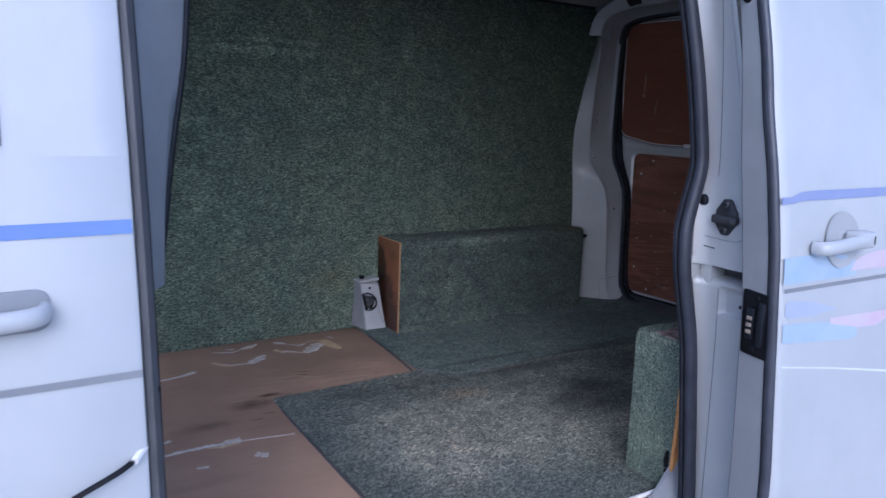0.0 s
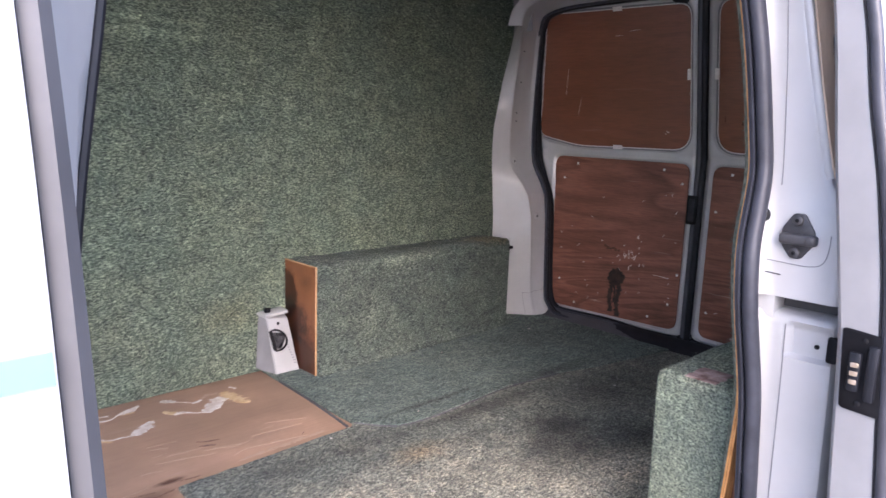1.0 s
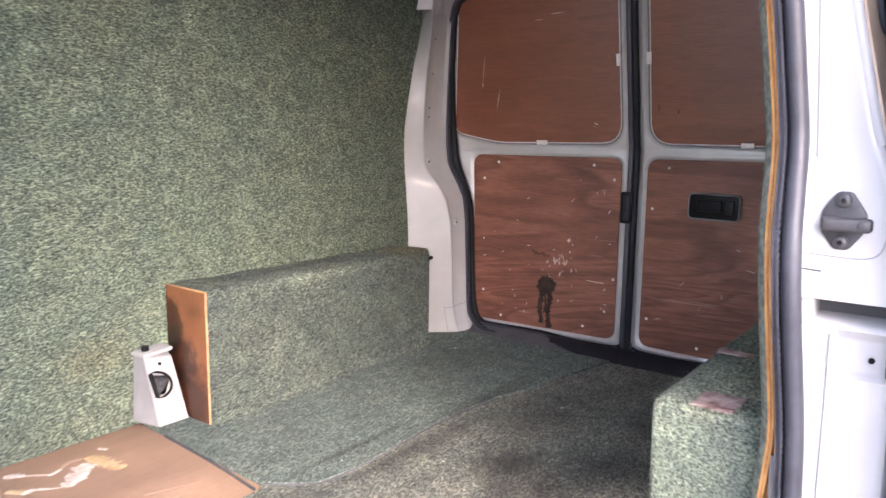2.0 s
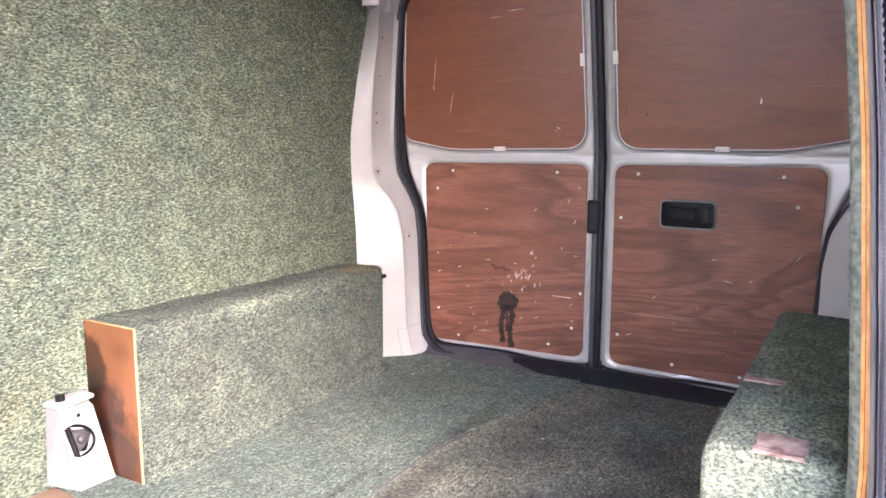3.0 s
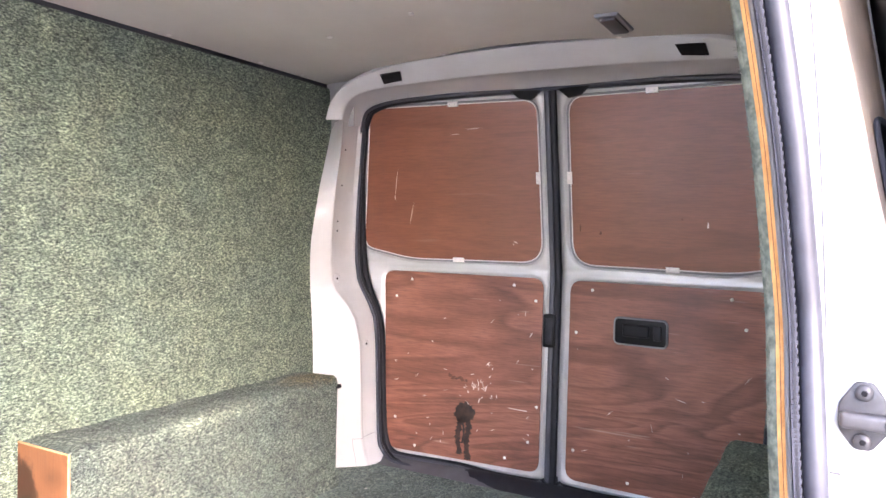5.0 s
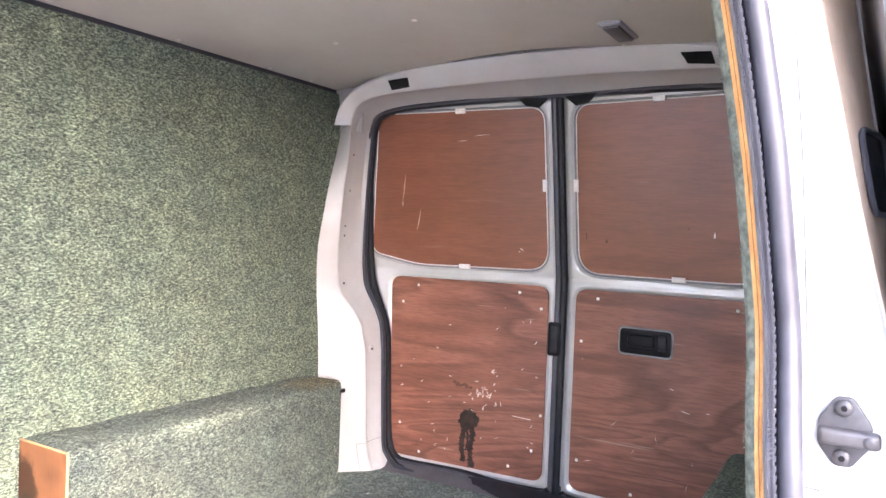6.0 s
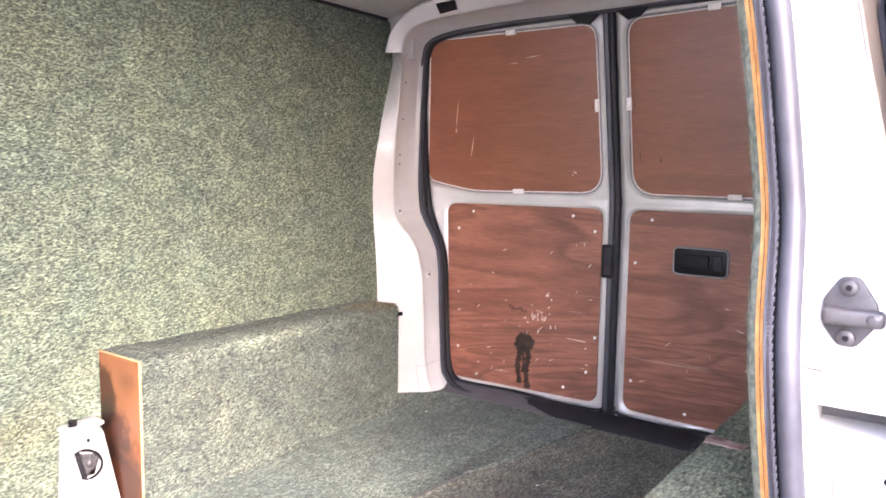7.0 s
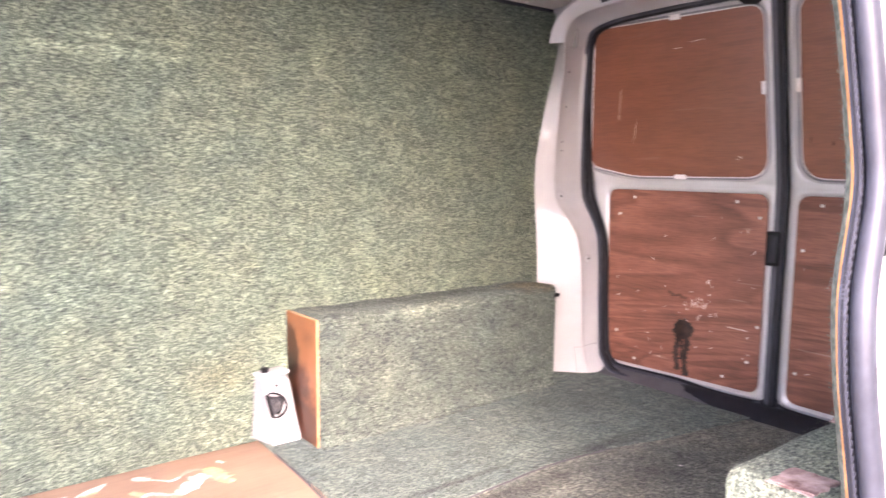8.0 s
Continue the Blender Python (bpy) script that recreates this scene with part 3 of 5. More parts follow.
def header_section(rim, crease, seal):
    rim, crease, seal = (np.array(p) for p in (rim, crease, seal))
    k = min(max((crease[2] - 1.21) / 0.07, 0.0), 1.0)
    out = np.array((0.0, 0.010 * (1 - k), 0.011 * k))
    mid = [crease * (1 - f) + seal * f + out * d for f, d in ((0.9, 0.5), (0.7, 1.0), (0.4, 1.0), (0.15, 0.8))]
    fold = rim + np.array((0.012, 0.004, 0.010))
    row = [seal + np.array((0.05, 0.0, 0.004)), seal] + mid + soft_corner(mid[-1], crease, rim, 0.010)
    row += [crease * 0.5 + rim * 0.5] + soft_corner(crease, rim, fold, 0.005, 4) + [fold]
    return row + [q + np.array((0.004, 0.003 * (1 - k), 0.004 * k)) for q in row[::-1]]


def mirrored(points, sign):
    return [(p[0], YC + sign * p[1], p[2]) for p in points]


PILLAR_ZS = list(np.linspace(-0.03, 0.5, 30)) + list(np.linspace(0.51, 0.80, 34)) + list(np.linspace(0.82, 1.208, 24))
frames = []
for sign in (1, -1):
    pillar = part("rear_pillar", capped([mirrored(pillar_section(z), sign) for z in PILLAR_ZS]), PILLAR_WHITE, shell, "white pressed steel rear pillar")
    header = part("rear_header", capped([mirrored(header_section(*q), sign) for q in zip(HEADER_RIM, HEADER_CREASE, HEADER_SEAL)]), PILLAR_WHITE, shell, "white pressed steel header over the rear doors")
    gusset = [mirrored([(WALL_X(1.2) + 0.004 - 0.02 * k, 0.79, 1.19 + 0.16 * k), (1.06, 0.72, 1.19 + 0.16 * k), (1.06, 0.66, 1.19 + 0.16 * k)], sign) for k in (0, 0.5, 1)]
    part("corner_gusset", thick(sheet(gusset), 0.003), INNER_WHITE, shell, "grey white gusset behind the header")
    frames.append((sign, pillar, header))

for sign, ob, header in frames:
    # fixing plugs, holes and the sealed seams on the pillar
    for z, f, r in ((0.666, 0.20, 0.019), (0.437, 0.48, 0.014)):
        x, u = on_reveal(z, f)
        bm = bmesh.new()
        disc(bm, (x, YC + sign * (u + 0.001), z), (-0.12, -sign, 0), r, 0.004, 18, 0.001)
        plug = part("plug", bm, PILLAR_WHITE, ob)
        bm = bmesh.new()
        disc(bm, (x - 0.0006, YC + sign * (u - 0.0042), z), (-0.12, -sign, 0), 0.0042, 0.0012, 10)
        part("plug_hole", bm, BLACK_PLASTIC, plug)
    for z, f in ((1.112, 0.34), (0.991, 0.36), (0.866, 0.30), (0.833, 0.30)):
        bm = bmesh.new()
        x, u = on_reveal(z, f)
        disc(bm, (x, YC + sign * (u + 0.001), z), (0, -sign, 0), 0.0038, 0.0018, 8)
        part("hole", bm, BLACK_PLASTIC, ob)
    seam = [(CREASE_X(0.103) * 0.80 + WALL_X(0.103) * 0.20 - 0.0005, CREASE_U(0.103) * 0.80 + 0.777 * 0.20 - 0.0005, 0.103), (CREASE_X(0.103) - 0.0005, CREASE_U(0.103) + 0.001, 0.103)]
    seam += [(on_reveal(0.105 + 0.01 * f, f)[0], on_reveal(0.105 + 0.01 * f, f)[1] - 0.0005, 0.105 + 0.01 * f) for f in (0.2, 0.4, 0.6, 0.8, 0.98)]
    part("seam_line", tube(mirrored(seam, sign), 0.0008, sides=6), JAMB_GREY, ob)
    seam = [(CREASE_X(z) * 0.80 + WALL_X(z) * 0.20 - 0.0005, CREASE_U(z) * 0.80 + 0.777 * 0.20 - 0.0005, z) for z in (0.103, 0.07, 0.03, 0.0)]
    part("seam_line", tube(mirrored(seam, sign), 0.0008, sides=6), JAMB_GREY, ob)
    # dark pads on the header
    pad = [(0.955, 0.486, 1.3315), (0.955, 0.412, 1.3365), (0.985, 0.424, 1.3150), (0.985, 0.491, 1.3085)]
    part("pad", prism(mirrored(pad, sign), (-0.003, 0, -0.005), 0.001), BLACK_PLASTIC, header, "black rectangular pad")
    # two-ridged rubber round the opening
    ring = [(1.216, 0.40, 0.002), (1.214, 0.50, 0.010), (1.210, 0.575, 0.018), (1.208, 0.604, 0.040)]
    ring += [(SEAL_X(z) + 0.008, SEAL_U(z) - 0.004, z) for z in np.linspace(0.07, 1.19, 50)]
    ring += [(x + 0.008, u - 0.004, z - 0.003) for x, u, z in HEADER_SEAL]
    part("frame_seal", tube(mirrored(ring, sign), 0.0075, 0.0085, 10, False, (1, 0, 0)), BULB_RUBBER, ob, "dark rubber frame seal")
    ring = [(x + 0.014, u - 0.002, z + 0.002) for x, u, z in ring]
    part("seal_channel", tube(mirrored(ring, sign), 0.0065, 0.010, 8, False, (1, 0, 0)), RUBBER, ob)
    # step under the door, between the corner and the middle
    lip = [mirrored([(1.186, u, -0.004), (1.190, u, 0.004), (1.206, u, 0.010), (1.232, u, 0.026), (1.26, u, 0.028)], sign) for u in np.linspace(0.0, 0.655, 26)]
    part("sill_panel", thick(sheet(lip), 0.003), PILLAR_GREY, shell, "grey painted door step")


# ---- rear doors ----
OUTLINE = smooth_line([(0.06, 0.022), (0.024, 0.026), (0.012, 0.05), (0.012, 0.4), (0.012, 0.9), (0.012, 1.28), (0.012, 1.293), (0.03, 1.293), (0.3, 1.290), (0.635, 1.275), (0.682, 1.205), (0.708, 1.06), (0.730, 0.80), (0.732, 0.69), (0.698, 0.605), (0.658, 0.52), (0.646, 0.42), (0.636, 0.20), (0.628, 0.09), (0.600, 0.034), (0.55, 0.030), (0.43, 0.032), (0.32, 0.033), (0.21, 0.021), (0.10, 0.021)], 3, True)
LOWER = rounded([(0.046, 0.052), (0.625, 0.052), (0.643, 0.695), (0.046, 0.695)], (0.04, 0.05, 0.04, 0.04))
UPPER = rounded([(0.052, 0.746), (0.54, 0.742), (0.730, 0.778), (0.661, 1.262), (0.052, 1.262)], (0.075, 0.05, 0.04, 0.05, 0.05))


def inside_distance(pu, pz, poly):
    """Signed distance to an outline, negative inside."""
    p = np.array(poly)
    q = np.roll(p, -1, 0)
    best = np.full(pu.shape, 1e9)
    inside = np.zeros(pu.shape, bool)
    for (ax, ay), (bx, by) in zip(p, q):
        ex, ey = bx - ax, by - ay
        t = np.clip(((pu - ax) * ex + (pz - ay) * ey) / (ex * ex + ey * ey + 1e-12), 0, 1)
        best = np.minimum(best, np.hypot(pu - ax - t * ex, pz - ay - t * ey))
        hit = ((ay > pz) != (by > pz)) & (pu < ex * (pz - ay) / (ey + 1e-12) + ax)
        inside ^= hit
    return np.where(inside, -best, best)


def step(d, a, c):
    t = np.clip((d - a) / (c - a), 0, 1)
    return t * t * (3 - 2 * t)


def door_skin(sign):
    us, zs = np.arange(0.010, 0.742, 0.006), np.arange(0.0, 1.302, 0.006)
    gu, gz = np.meshgrid(us, zs)
    edge, low, up = (inside_distance(gu, gz, o) for o in (OUTLINE, LOWER, UPPER))
    depth = 0.012 * step(-low, -0.012, 0.004) + 0.026 * step(-up, -0.017, 0.003) + 0.022 * step(edge, -0.022, 0.004)
    depth += 0.004 * step(np.abs(gz - 0.722), 0.02, 0.0)
    bm = bmesh.new()
    keep = edge < 0.006
    verts = {}
    for j in range(len(zs)):
        for i in range(len(us)):
            if keep[j, i]:
                verts[j, i] = bm.verts.new((door_x(us[i], zs[j]) + depth[j, i], YC + sign * us[i], zs[j]))
    for j in range(len(zs) - 1):
        for i in range(len(us) - 1):
            c = [verts.get(k) for k in ((j, i), (j, i + 1), (j + 1, i + 1), (j + 1, i))]
            if all(c):
                bm.faces.new(c)
    return bm


def on_door(u, z, sign, proud):
    return (door_x(u, z) - proud, YC + sign * u, z)


def panel(outline, sign, proud, depth=0.005, inset=0.0):
    c = np.mean(np.array(outline), 0)
    pts = [on_door(*(np.array(p) + (c - np.array(p)) * inset), sign, proud) for p in outline]
    return prism(pts, (depth, 0, 0), 0.0008, 1)


def outward(outline, d):
    """The outline pushed outwards by d."""
    pts = np.array(outline)
    way = np.roll(pts, -1, 0) - np.roll(pts, 1, 0)
    way /= np.linalg.norm(way, axis=1)[:, None] + 1e-9
    return [(u + d * k[1], z - d * k[0]) for (u, z), k in zip(outline, way)]


def rear_door(sign):
    label = "silvery white van rear door with two plywood panels"
    door = thing("rear_door", (door_x(0.3, 0), YC + sign * 0.36, 0.0), label + (", stained with oil" if sign > 0 else ", black pull handle"), "door", "rear doors")
    part("skin", door_skin(sign), DOOR_GREY, door, "silvery white pressed steel")
    upper = part("upper_panel", panel(UPPER, sign, -0.014), WINDOW_PLY, door, "brown faced plywood over the window")
    lower = part("lower_panel", panel(LOWER, sign, -0.0045), DOOR_PLY, door, "reddish brown scuffed plywood")
    # added dark ring for the recess's shade, and pale bead round the window board
    part("window_edging", tube([on_door(u, z, sign, -0.0145) for u, z in outward(UPPER, 0.0058)], 0.0034, 0.0046, 8, True, (1, 0, 0)), SIDE_GREY, door, "dark grey ring for the shade in the window recess")
    part("window_bead", tube([on_door(u, z, sign, -0.013) for u, z in UPPER], 0.0016, sides=6, closed=True, up=(1, 0, 0)), CLIP, door, "thin white bead")
    k0 = max(i for i, p in enumerate(OUTLINE) if p[0] < 0.02) + 1
    rim = [p for p in OUTLINE[k0:] + OUTLINE[:k0] if p[0] > 0.02]
    part("seal", tube([on_door(u, z, sign, -0.004) for u, z in rim], 0.010, 0.012, 10, False, (1, 0, 0)), RUBBER, door, "black rubber door seal")
    part("seal_lip", tube([on_door(u + 0.010, z, sign, 0.010) for u, z in rim], 0.006, 0.006, 8, False, (1, 0, 0)), GREY_RUBBER, door)
    clips = ((0.349, 0.744, 0.020, 0.008), (0.052, 1.018, 0.007, 0.019), (0.337, 1.260, 0.018, 0.008)) if sign > 0 else ((0.367, 0.744, 0.020, 0.008), (0.052, 1.018, 0.008, 0.019), (0.31, 1.262, 0.018, 0.008))
    for u, z, hu, hz in clips:
        a = [on_door(u + i * hu, z + j * hz, sign, -0.006) for i, j in ((-1, -1), (1, -1), (1, 1), (-1, 1))]
        clip = part("clip", prism(a, (-0.009, 0, 0), 0.0025), CLIP, door, "white plastic clip")
        for k in (-0.5, 0.5):
            bm = bmesh.new()
            x, y, zz = on_door(u + (k * hu if hu > hz else 0), z + (k * hz if hz > hu else 0), sign, 0.0026)
            disc(bm, (x, y, zz), (-1, 0, 0), 0.0022, 0.001, 8)
            part("screw", bm, SCREW, clip)
    if sign > 0:
        spots = ((0.531, 0.668), (0.147, 0.668), (0.592, 0.605), (0.07, 0.62), (0.588, 0.168), (0.506, 0.075), (0.165, 0.085), (0.085, 0.15), (0.058, 0.27))
    else:
        spots = ((0.12, 0.668), (0.534, 0.668), (0.07, 0.53), (0.575, 0.585), (0.071, 0.15), (0.25, 0.08), (0.45, 0.075), (0.59, 0.2))
    for u, z in spots:
        bm = bmesh.new()
        disc(bm, on_door(u, z, sign, -0.0045), (-1, 0, 0), 0.0052, 0.0022, 10, 0.001)
        part("screw", bm, SCREW, lower)
    # corner catch at the head of the seam
    part("catch", prism([on_door(u, z, sign, 0.004) for u, z in ((0.025, 1.285), (0.13, 1.288), (0.10, 1.262), (0.06, 1.256))], (-0.014, 0, 0), 0.003), BLACK_PLASTIC, door, "black plastic catch")
    return door, upper, lower


left_door, left_upper, left_lower = rear_door(1)
right_door, right_upper, right_lower = rear_door(-1)
part("astragal", tube([on_door(0.0, z, 1, -0.010) for z in np.linspace(0.02, 1.295, 40)], 0.012, 0.009, 10, False, (1, 0, 0)), RUBBER, right_door, "black rubber strip at the meeting edge")
part("edge_lip", tube([on_door(0.017, z, 1, -0.006) for z in np.linspace(0.03, 1.285, 40)], 0.009, 0.006, 10, False, (1, 0, 0)), GREY_RUBBER, left_door, "grey rubber lip at the meeting edge")

# latch pocket on one door, pull handle on the other
latch = part("latch_cover", prism([on_door(u, z, 1, 0.006) for u, z in rounded([(-0.004, 0.474), (0.036, 0.474), (0.036, 0.582), (-0.004, 0.582)], [0.006] * 4, 3)], (-0.012, 0, 0), 0.003), BLACK_PLASTIC, left_door, "black plastic latch cover")
part("latch_groove", prism([on_door(u, z, 1, 0.018) for u, z in rounded([(0.004, 0.486), (0.026, 0.486), (0.026, 0.570), (0.004, 0.570)], [0.004] * 4, 3)], (-0.003, 0, 0), 0.001), RUBBER, latch)
tray_outline = rounded([(0.197, 0.510), (0.357, 0.510), (0.357, 0.590), (0.197, 0.590)], [0.016] * 4, 5)
tray = part("handle_tray", prism([on_door(u, z, -1, -0.003) for u, z in tray_outline], (-0.009, 0, 0), 0.003), BLACK_PLASTIC, right_door, "black plastic handle tray")
part("tray_rim", tube([on_door(u, z, -1, 0.003) for u, z in tray_outline], 0.0035, 0.004, 8, True, (1, 0, 0)), JAMB_GREY, tray, "pale rim")
part("pull", prism([on_door(u, z, -1, 0.006) for u, z in rounded([(0.225, 0.535), (0.305, 0.535), (0.305, 0.572), (0.225, 0.572)], [0.006] * 4, 3)], (-0.012, 0, 0), 0.004), BLACK_PLASTIC, tray)
part("lock_knob", prism([on_door(u, z, -1, 0.006) for u, z in rounded([(0.318, 0.53), (0.342, 0.53), (0.342, 0.574), (0.318, 0.574)], [0.006] * 4, 3)], (-0.010, 0, 0), 0.003), RUBBER, tray)


def ragged(cx, cz, w, h, n, seed, rough=0.25):
    """An uneven round outline."""
    r = random.Random(seed)
    return [(cx + w * math.cos(a) * (1 + r.uniform(-rough, rough)), cz + h * math.sin(a) * (1 + r.uniform(-rough, rough))) for a in (2 * math.pi * i / n for i in range(n))]


def door_mark(name, outline, sign, material, parent, label=""):
    return part(name, prism([on_door(u, z, sign, -0.0040) for u, z in outline], (0.0015, 0, 0)), material, parent, label)


# oil stain with two runs, knocks and scratches on the lower board
door_mark("oil_stain", ragged(0.315, 0.218, 0.037, 0.036, 30, 3, 0.20), 1, STAIN, left_lower, "black oil stain with runs")
for k, (u0, w, z1) in enumerate(((0.336, 0.011, 0.070), (0.303, 0.011, 0.056), (0.320, 0.004, 0.11))):
    r = random.Random(20 + k)
    zs = np.linspace(0.20, z1, 44)
    lefts = [(u0 - w * r.choice((0.6, 0.75, 0.85, 0.95, 1.35)) + 0.004 * math.sin(z * 60 + k), z) for z in zs]
    rights = [(u0 + w * r.choice((0.6, 0.75, 0.85, 0.95, 1.35)) + 0.004 * math.sin(z * 60 + k), z) for z in zs]
    door_mark("oil_run", lefts + rights[::-1], 1, STAIN, left_lower)
r = random.Random(5)
for k in range(64):
    u, z = (r.gauss(0.248, 0.026), r.gauss(0.322, 0.030)) if k < 30 else (r.uniform(0.07, 0.6), r.uniform(0.08, 0.67))
    ln, wd, a = r.uniform(0.003, 0.010), r.uniform(0.0007, 0.0016), r.gauss(0.2, 0.8)
    if k < 12:
        ln, wd, a = r.uniform(0.004, 0.013), r.uniform(0.0014, 0.0028), 1.75 + r.gauss(0, 0.25)
    du, dz = ln * math.cos(a), ln * math.sin(a)
    nu, nz = -wd * math.sin(a), wd * math.cos(a)
    door_mark("scratch", [(u - du, z - dz), (u + nu - du * 0.4, z + nz - dz * 0.4), (u + nu * 0.6, z + nz * 0.6), (u + du, z + dz), (u - nu, z - nz), (u - nu * 0.4 - du * 0.5, z - nz * 0.4 - dz * 0.5)], 1, SCRATCH, left_lower)
door_mark("scratch", [(0.090, 0.2505), (0.150, 0.2535), (0.160, 0.2555), (0.092, 0.2530)], 1, SCRATCH, left_lower)
for k in range(9):
    u, z = r.gauss(0.352, 0.026), r.gauss(0.334, 0.008)
    door_mark("knock", ragged(u, z, 0.007, 0.005, 12, 50 + k, 0.5), 1, SMEAR, left_lower)
for k in range(12):
    u, z = r.uniform(0.06, 0.6), r.uniform(0.09, 0.62)
    ln, a = r.uniform(0.004, 0.018), r.gauss(0.2, 0.8)
    door_mark("scratch", [(u - ln * math.cos(a), z - ln * math.sin(a)), (u, z + 0.0012), (u + ln * math.cos(a), z + ln * math.sin(a)), (u, z - 0.0012)], -1, SCRATCH, right_lower)
for u0, z0, u1, z1, w in ((0.569, 1.054, 0.588, 0.959, 0.0012), (0.587, 0.965, 0.589, 0.945, 0.0018), (0.514, 0.939, 0.537, 0.860, 0.0012), (0.30, 1.180, 0.24, 1.184, 0.0010), (0.36, 1.165, 0.32, 1.166, 0.0010), (0.150, 0.815, 0.136, 0.806, 0.0022), (0.150, 0.800, 0.153, 0.806, 0.0016)):
    du, dz = u1 - u0, z1 - z0
    ln = math.hypot(du, dz)
    nu, nz = -w * dz / ln, w * du / ln
    o = [(u0, z0), (u0 + du * 0.4 + nu, z0 + dz * 0.4 + nz), (u1, z1), (u0 + du * 0.6 - nu, z0 + dz * 0.6 - nz)]
    part("scratch", prism([on_door(p, q, 1, -0.0135) for p, q in o], (0.001, 0, 0)), SCRATCH, left_upper)
# smudges and a chip on the other window board
for k, (u, z, w, h) in enumerate(((0.145, 0.847, 0.004, 0.006), (0.079, 0.862, 0.0025, 0.010), (0.392, 0.894, 0.003, 0.003))):
    part("smudge", prism([on_door(p, q, -1, -0.0136) for p, q in ragged(u, z, w, h, 14, 80 + k, 0.4)], (0.001, 0, 0)), SMEAR, right_upper)
part("chip", prism([on_door(p, q, -1, -0.0136) for p, q in ragged(0.465, 0.876, 0.0025, 0.009, 12, 90, 0.4)], (0.001, 0, 0)), SCRATCH, right_upper)

# threshold under the doors
part("rear_sill", slab((1.18, YC - 0.66, -0.03), (1.30, YC + 0.66, -0.006), 0.004), SHELL, shell, "dark rear sill")
mat_rows = [[(x, YC + u, z + 0.0035 - 0.003 * max(0.0, u - 0.245) / 0.05) for x, z in ((1.184 + 0.03 * max(0.0, (u - 0.155) / 0.14), -0.006), (1.190 + 0.025 * max(0.0, (u - 0.155) / 0.14), 0.003), (1.216, 0.014), (1.234, 0.026), (1.25, 0.028))] for u in np.linspace(-0.62, 0.295, 34)]
part("threshold_mat", thick(sheet(mat_rows), 0.003), RUBBER, shell, "black rubber threshold")

# ---- floor carpets ----
def floor_piece(name, outline, z0, z1, material, label, seed):
    r = random.Random(seed)
    pts = []
    for (ax, ay), (bx, by) in zip(outline, outline[1:] + outline[:1]):
        n = max(2, int(math.hypot(bx - ax, by - ay) / 0.03))
        for i in range(n):
            t = i / n
            pts.append((ax + (bx - ax) * t + r.uniform(-0.002, 0.002), ay + (by - ay) * t + r.uniform(-0.002, 0.002)))
    bm = prism([(x, y, z0) for x, y in pts], (0, 0, z1 - z0))
    ob = part(name, bm, material)
    return tagged(ob, label, "carpet")


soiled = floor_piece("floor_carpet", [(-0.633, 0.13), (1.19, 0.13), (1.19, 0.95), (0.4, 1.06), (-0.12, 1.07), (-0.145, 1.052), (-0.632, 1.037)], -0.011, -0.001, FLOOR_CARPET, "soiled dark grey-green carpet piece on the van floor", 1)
strip = floor_piece("floor_carpet", [(-0.122, 1.066), (-0.085, 1.01), (-0.045, 0.972), (0.059, 0.956), (0.215, 0.966), (0.428, 0.980), (0.651, 0.952), (0.80, 0.912), (1.19, 0.845), (1.19, 1.60), (-0.10, 1.60), (-0.112, 1.3)], -0.0105, 0.0048, STRIP_CARPET, "green marl carpet strip along the wheel arch box", 2)

part("edge_line", tube(smooth_line([(-0.636, 0.14, -0.008), (-0.636, 0.6, -0.008), (-0.635, 1.036, -0.008), (-0.60, 1.041, -0.008), (-0.40, 1.046, -0.008), (-0.16, 1.054, -0.008)], 2), 0.0035, sides=6), SHELL, soiled, "dark line along the cut edge")
part("edge_line", tube(smooth_line([(-0.142, 1.07, -0.008), (-0.128, 1.18, -0.008), (-0.116, 1.30, -0.008), (-0.105, 1.48, -0.008)], 2), 0.0035, sides=6), SHELL, strip, "dark line along the cut edge")
# dark tube drawn as the shadow line under the strip's raised edge
part("edge_line", tube(smooth_line([(-0.122, 1.064, -0.001), (-0.085, 1.008, -0.001), (-0.045, 0.970, -0.001), (0.059, 0.954, -0.001), (0.215, 0.964, -0.001), (0.428, 0.978, -0.001), (0.651, 0.950, -0.001)], 2), 0.0028, sides=6), SHELL, strip, "dark line along the cut edge")

# ---- wheel arch boxes ----
far_box = thing("wheel_arch_box", (0.46, 1.52, 0.0), "carpeted wheel arch box with a bare plywood end", "box", "wheel arch boxes")
cover = [(1.388, 0.0), (1.402, 0.003), (1.413, 0.012), (1.420, 0.030), (1.423, 0.06), (1.423, 0.18), (1.422, 0.335), (1.427, 0.353), (1.442, 0.362), (1.52, 0.360), (1.60, 0.358), (1.604, 0.0)]
rows = []
for x in np.linspace(-0.0034, 0.945, 30):
    k = x / 0.94
    rows.append([(x, y + 0.028 * k * (1 - (y - 1.42) / 0.19) + 0.0015 * math.sin(x * 23 + y * 40), z + (0.0015 * math.sin(x * 31) if z > 0.2 else 0)) for y, z in cover])
bm = capped(rows)
part("carpet_cover", bm, BOX_CARPET, far_box, "mottled grey-green carpet")
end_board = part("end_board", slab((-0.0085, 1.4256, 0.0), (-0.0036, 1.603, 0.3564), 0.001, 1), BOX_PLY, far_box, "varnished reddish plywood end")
part("top_edge", slab((-0.0095, 1.423, 0.3566), (-0.0035, 1.603, 0.3596), 0.001, 1), PALE_EDGE, end_board, "pale raw ply edge")
part("side_edge", slab((-0.0095, 1.4228, 0.002), (-0.0035, 1.4255, 0.3596), 0.001, 1), PALE_EDGE, end_board, "pale raw ply edge")
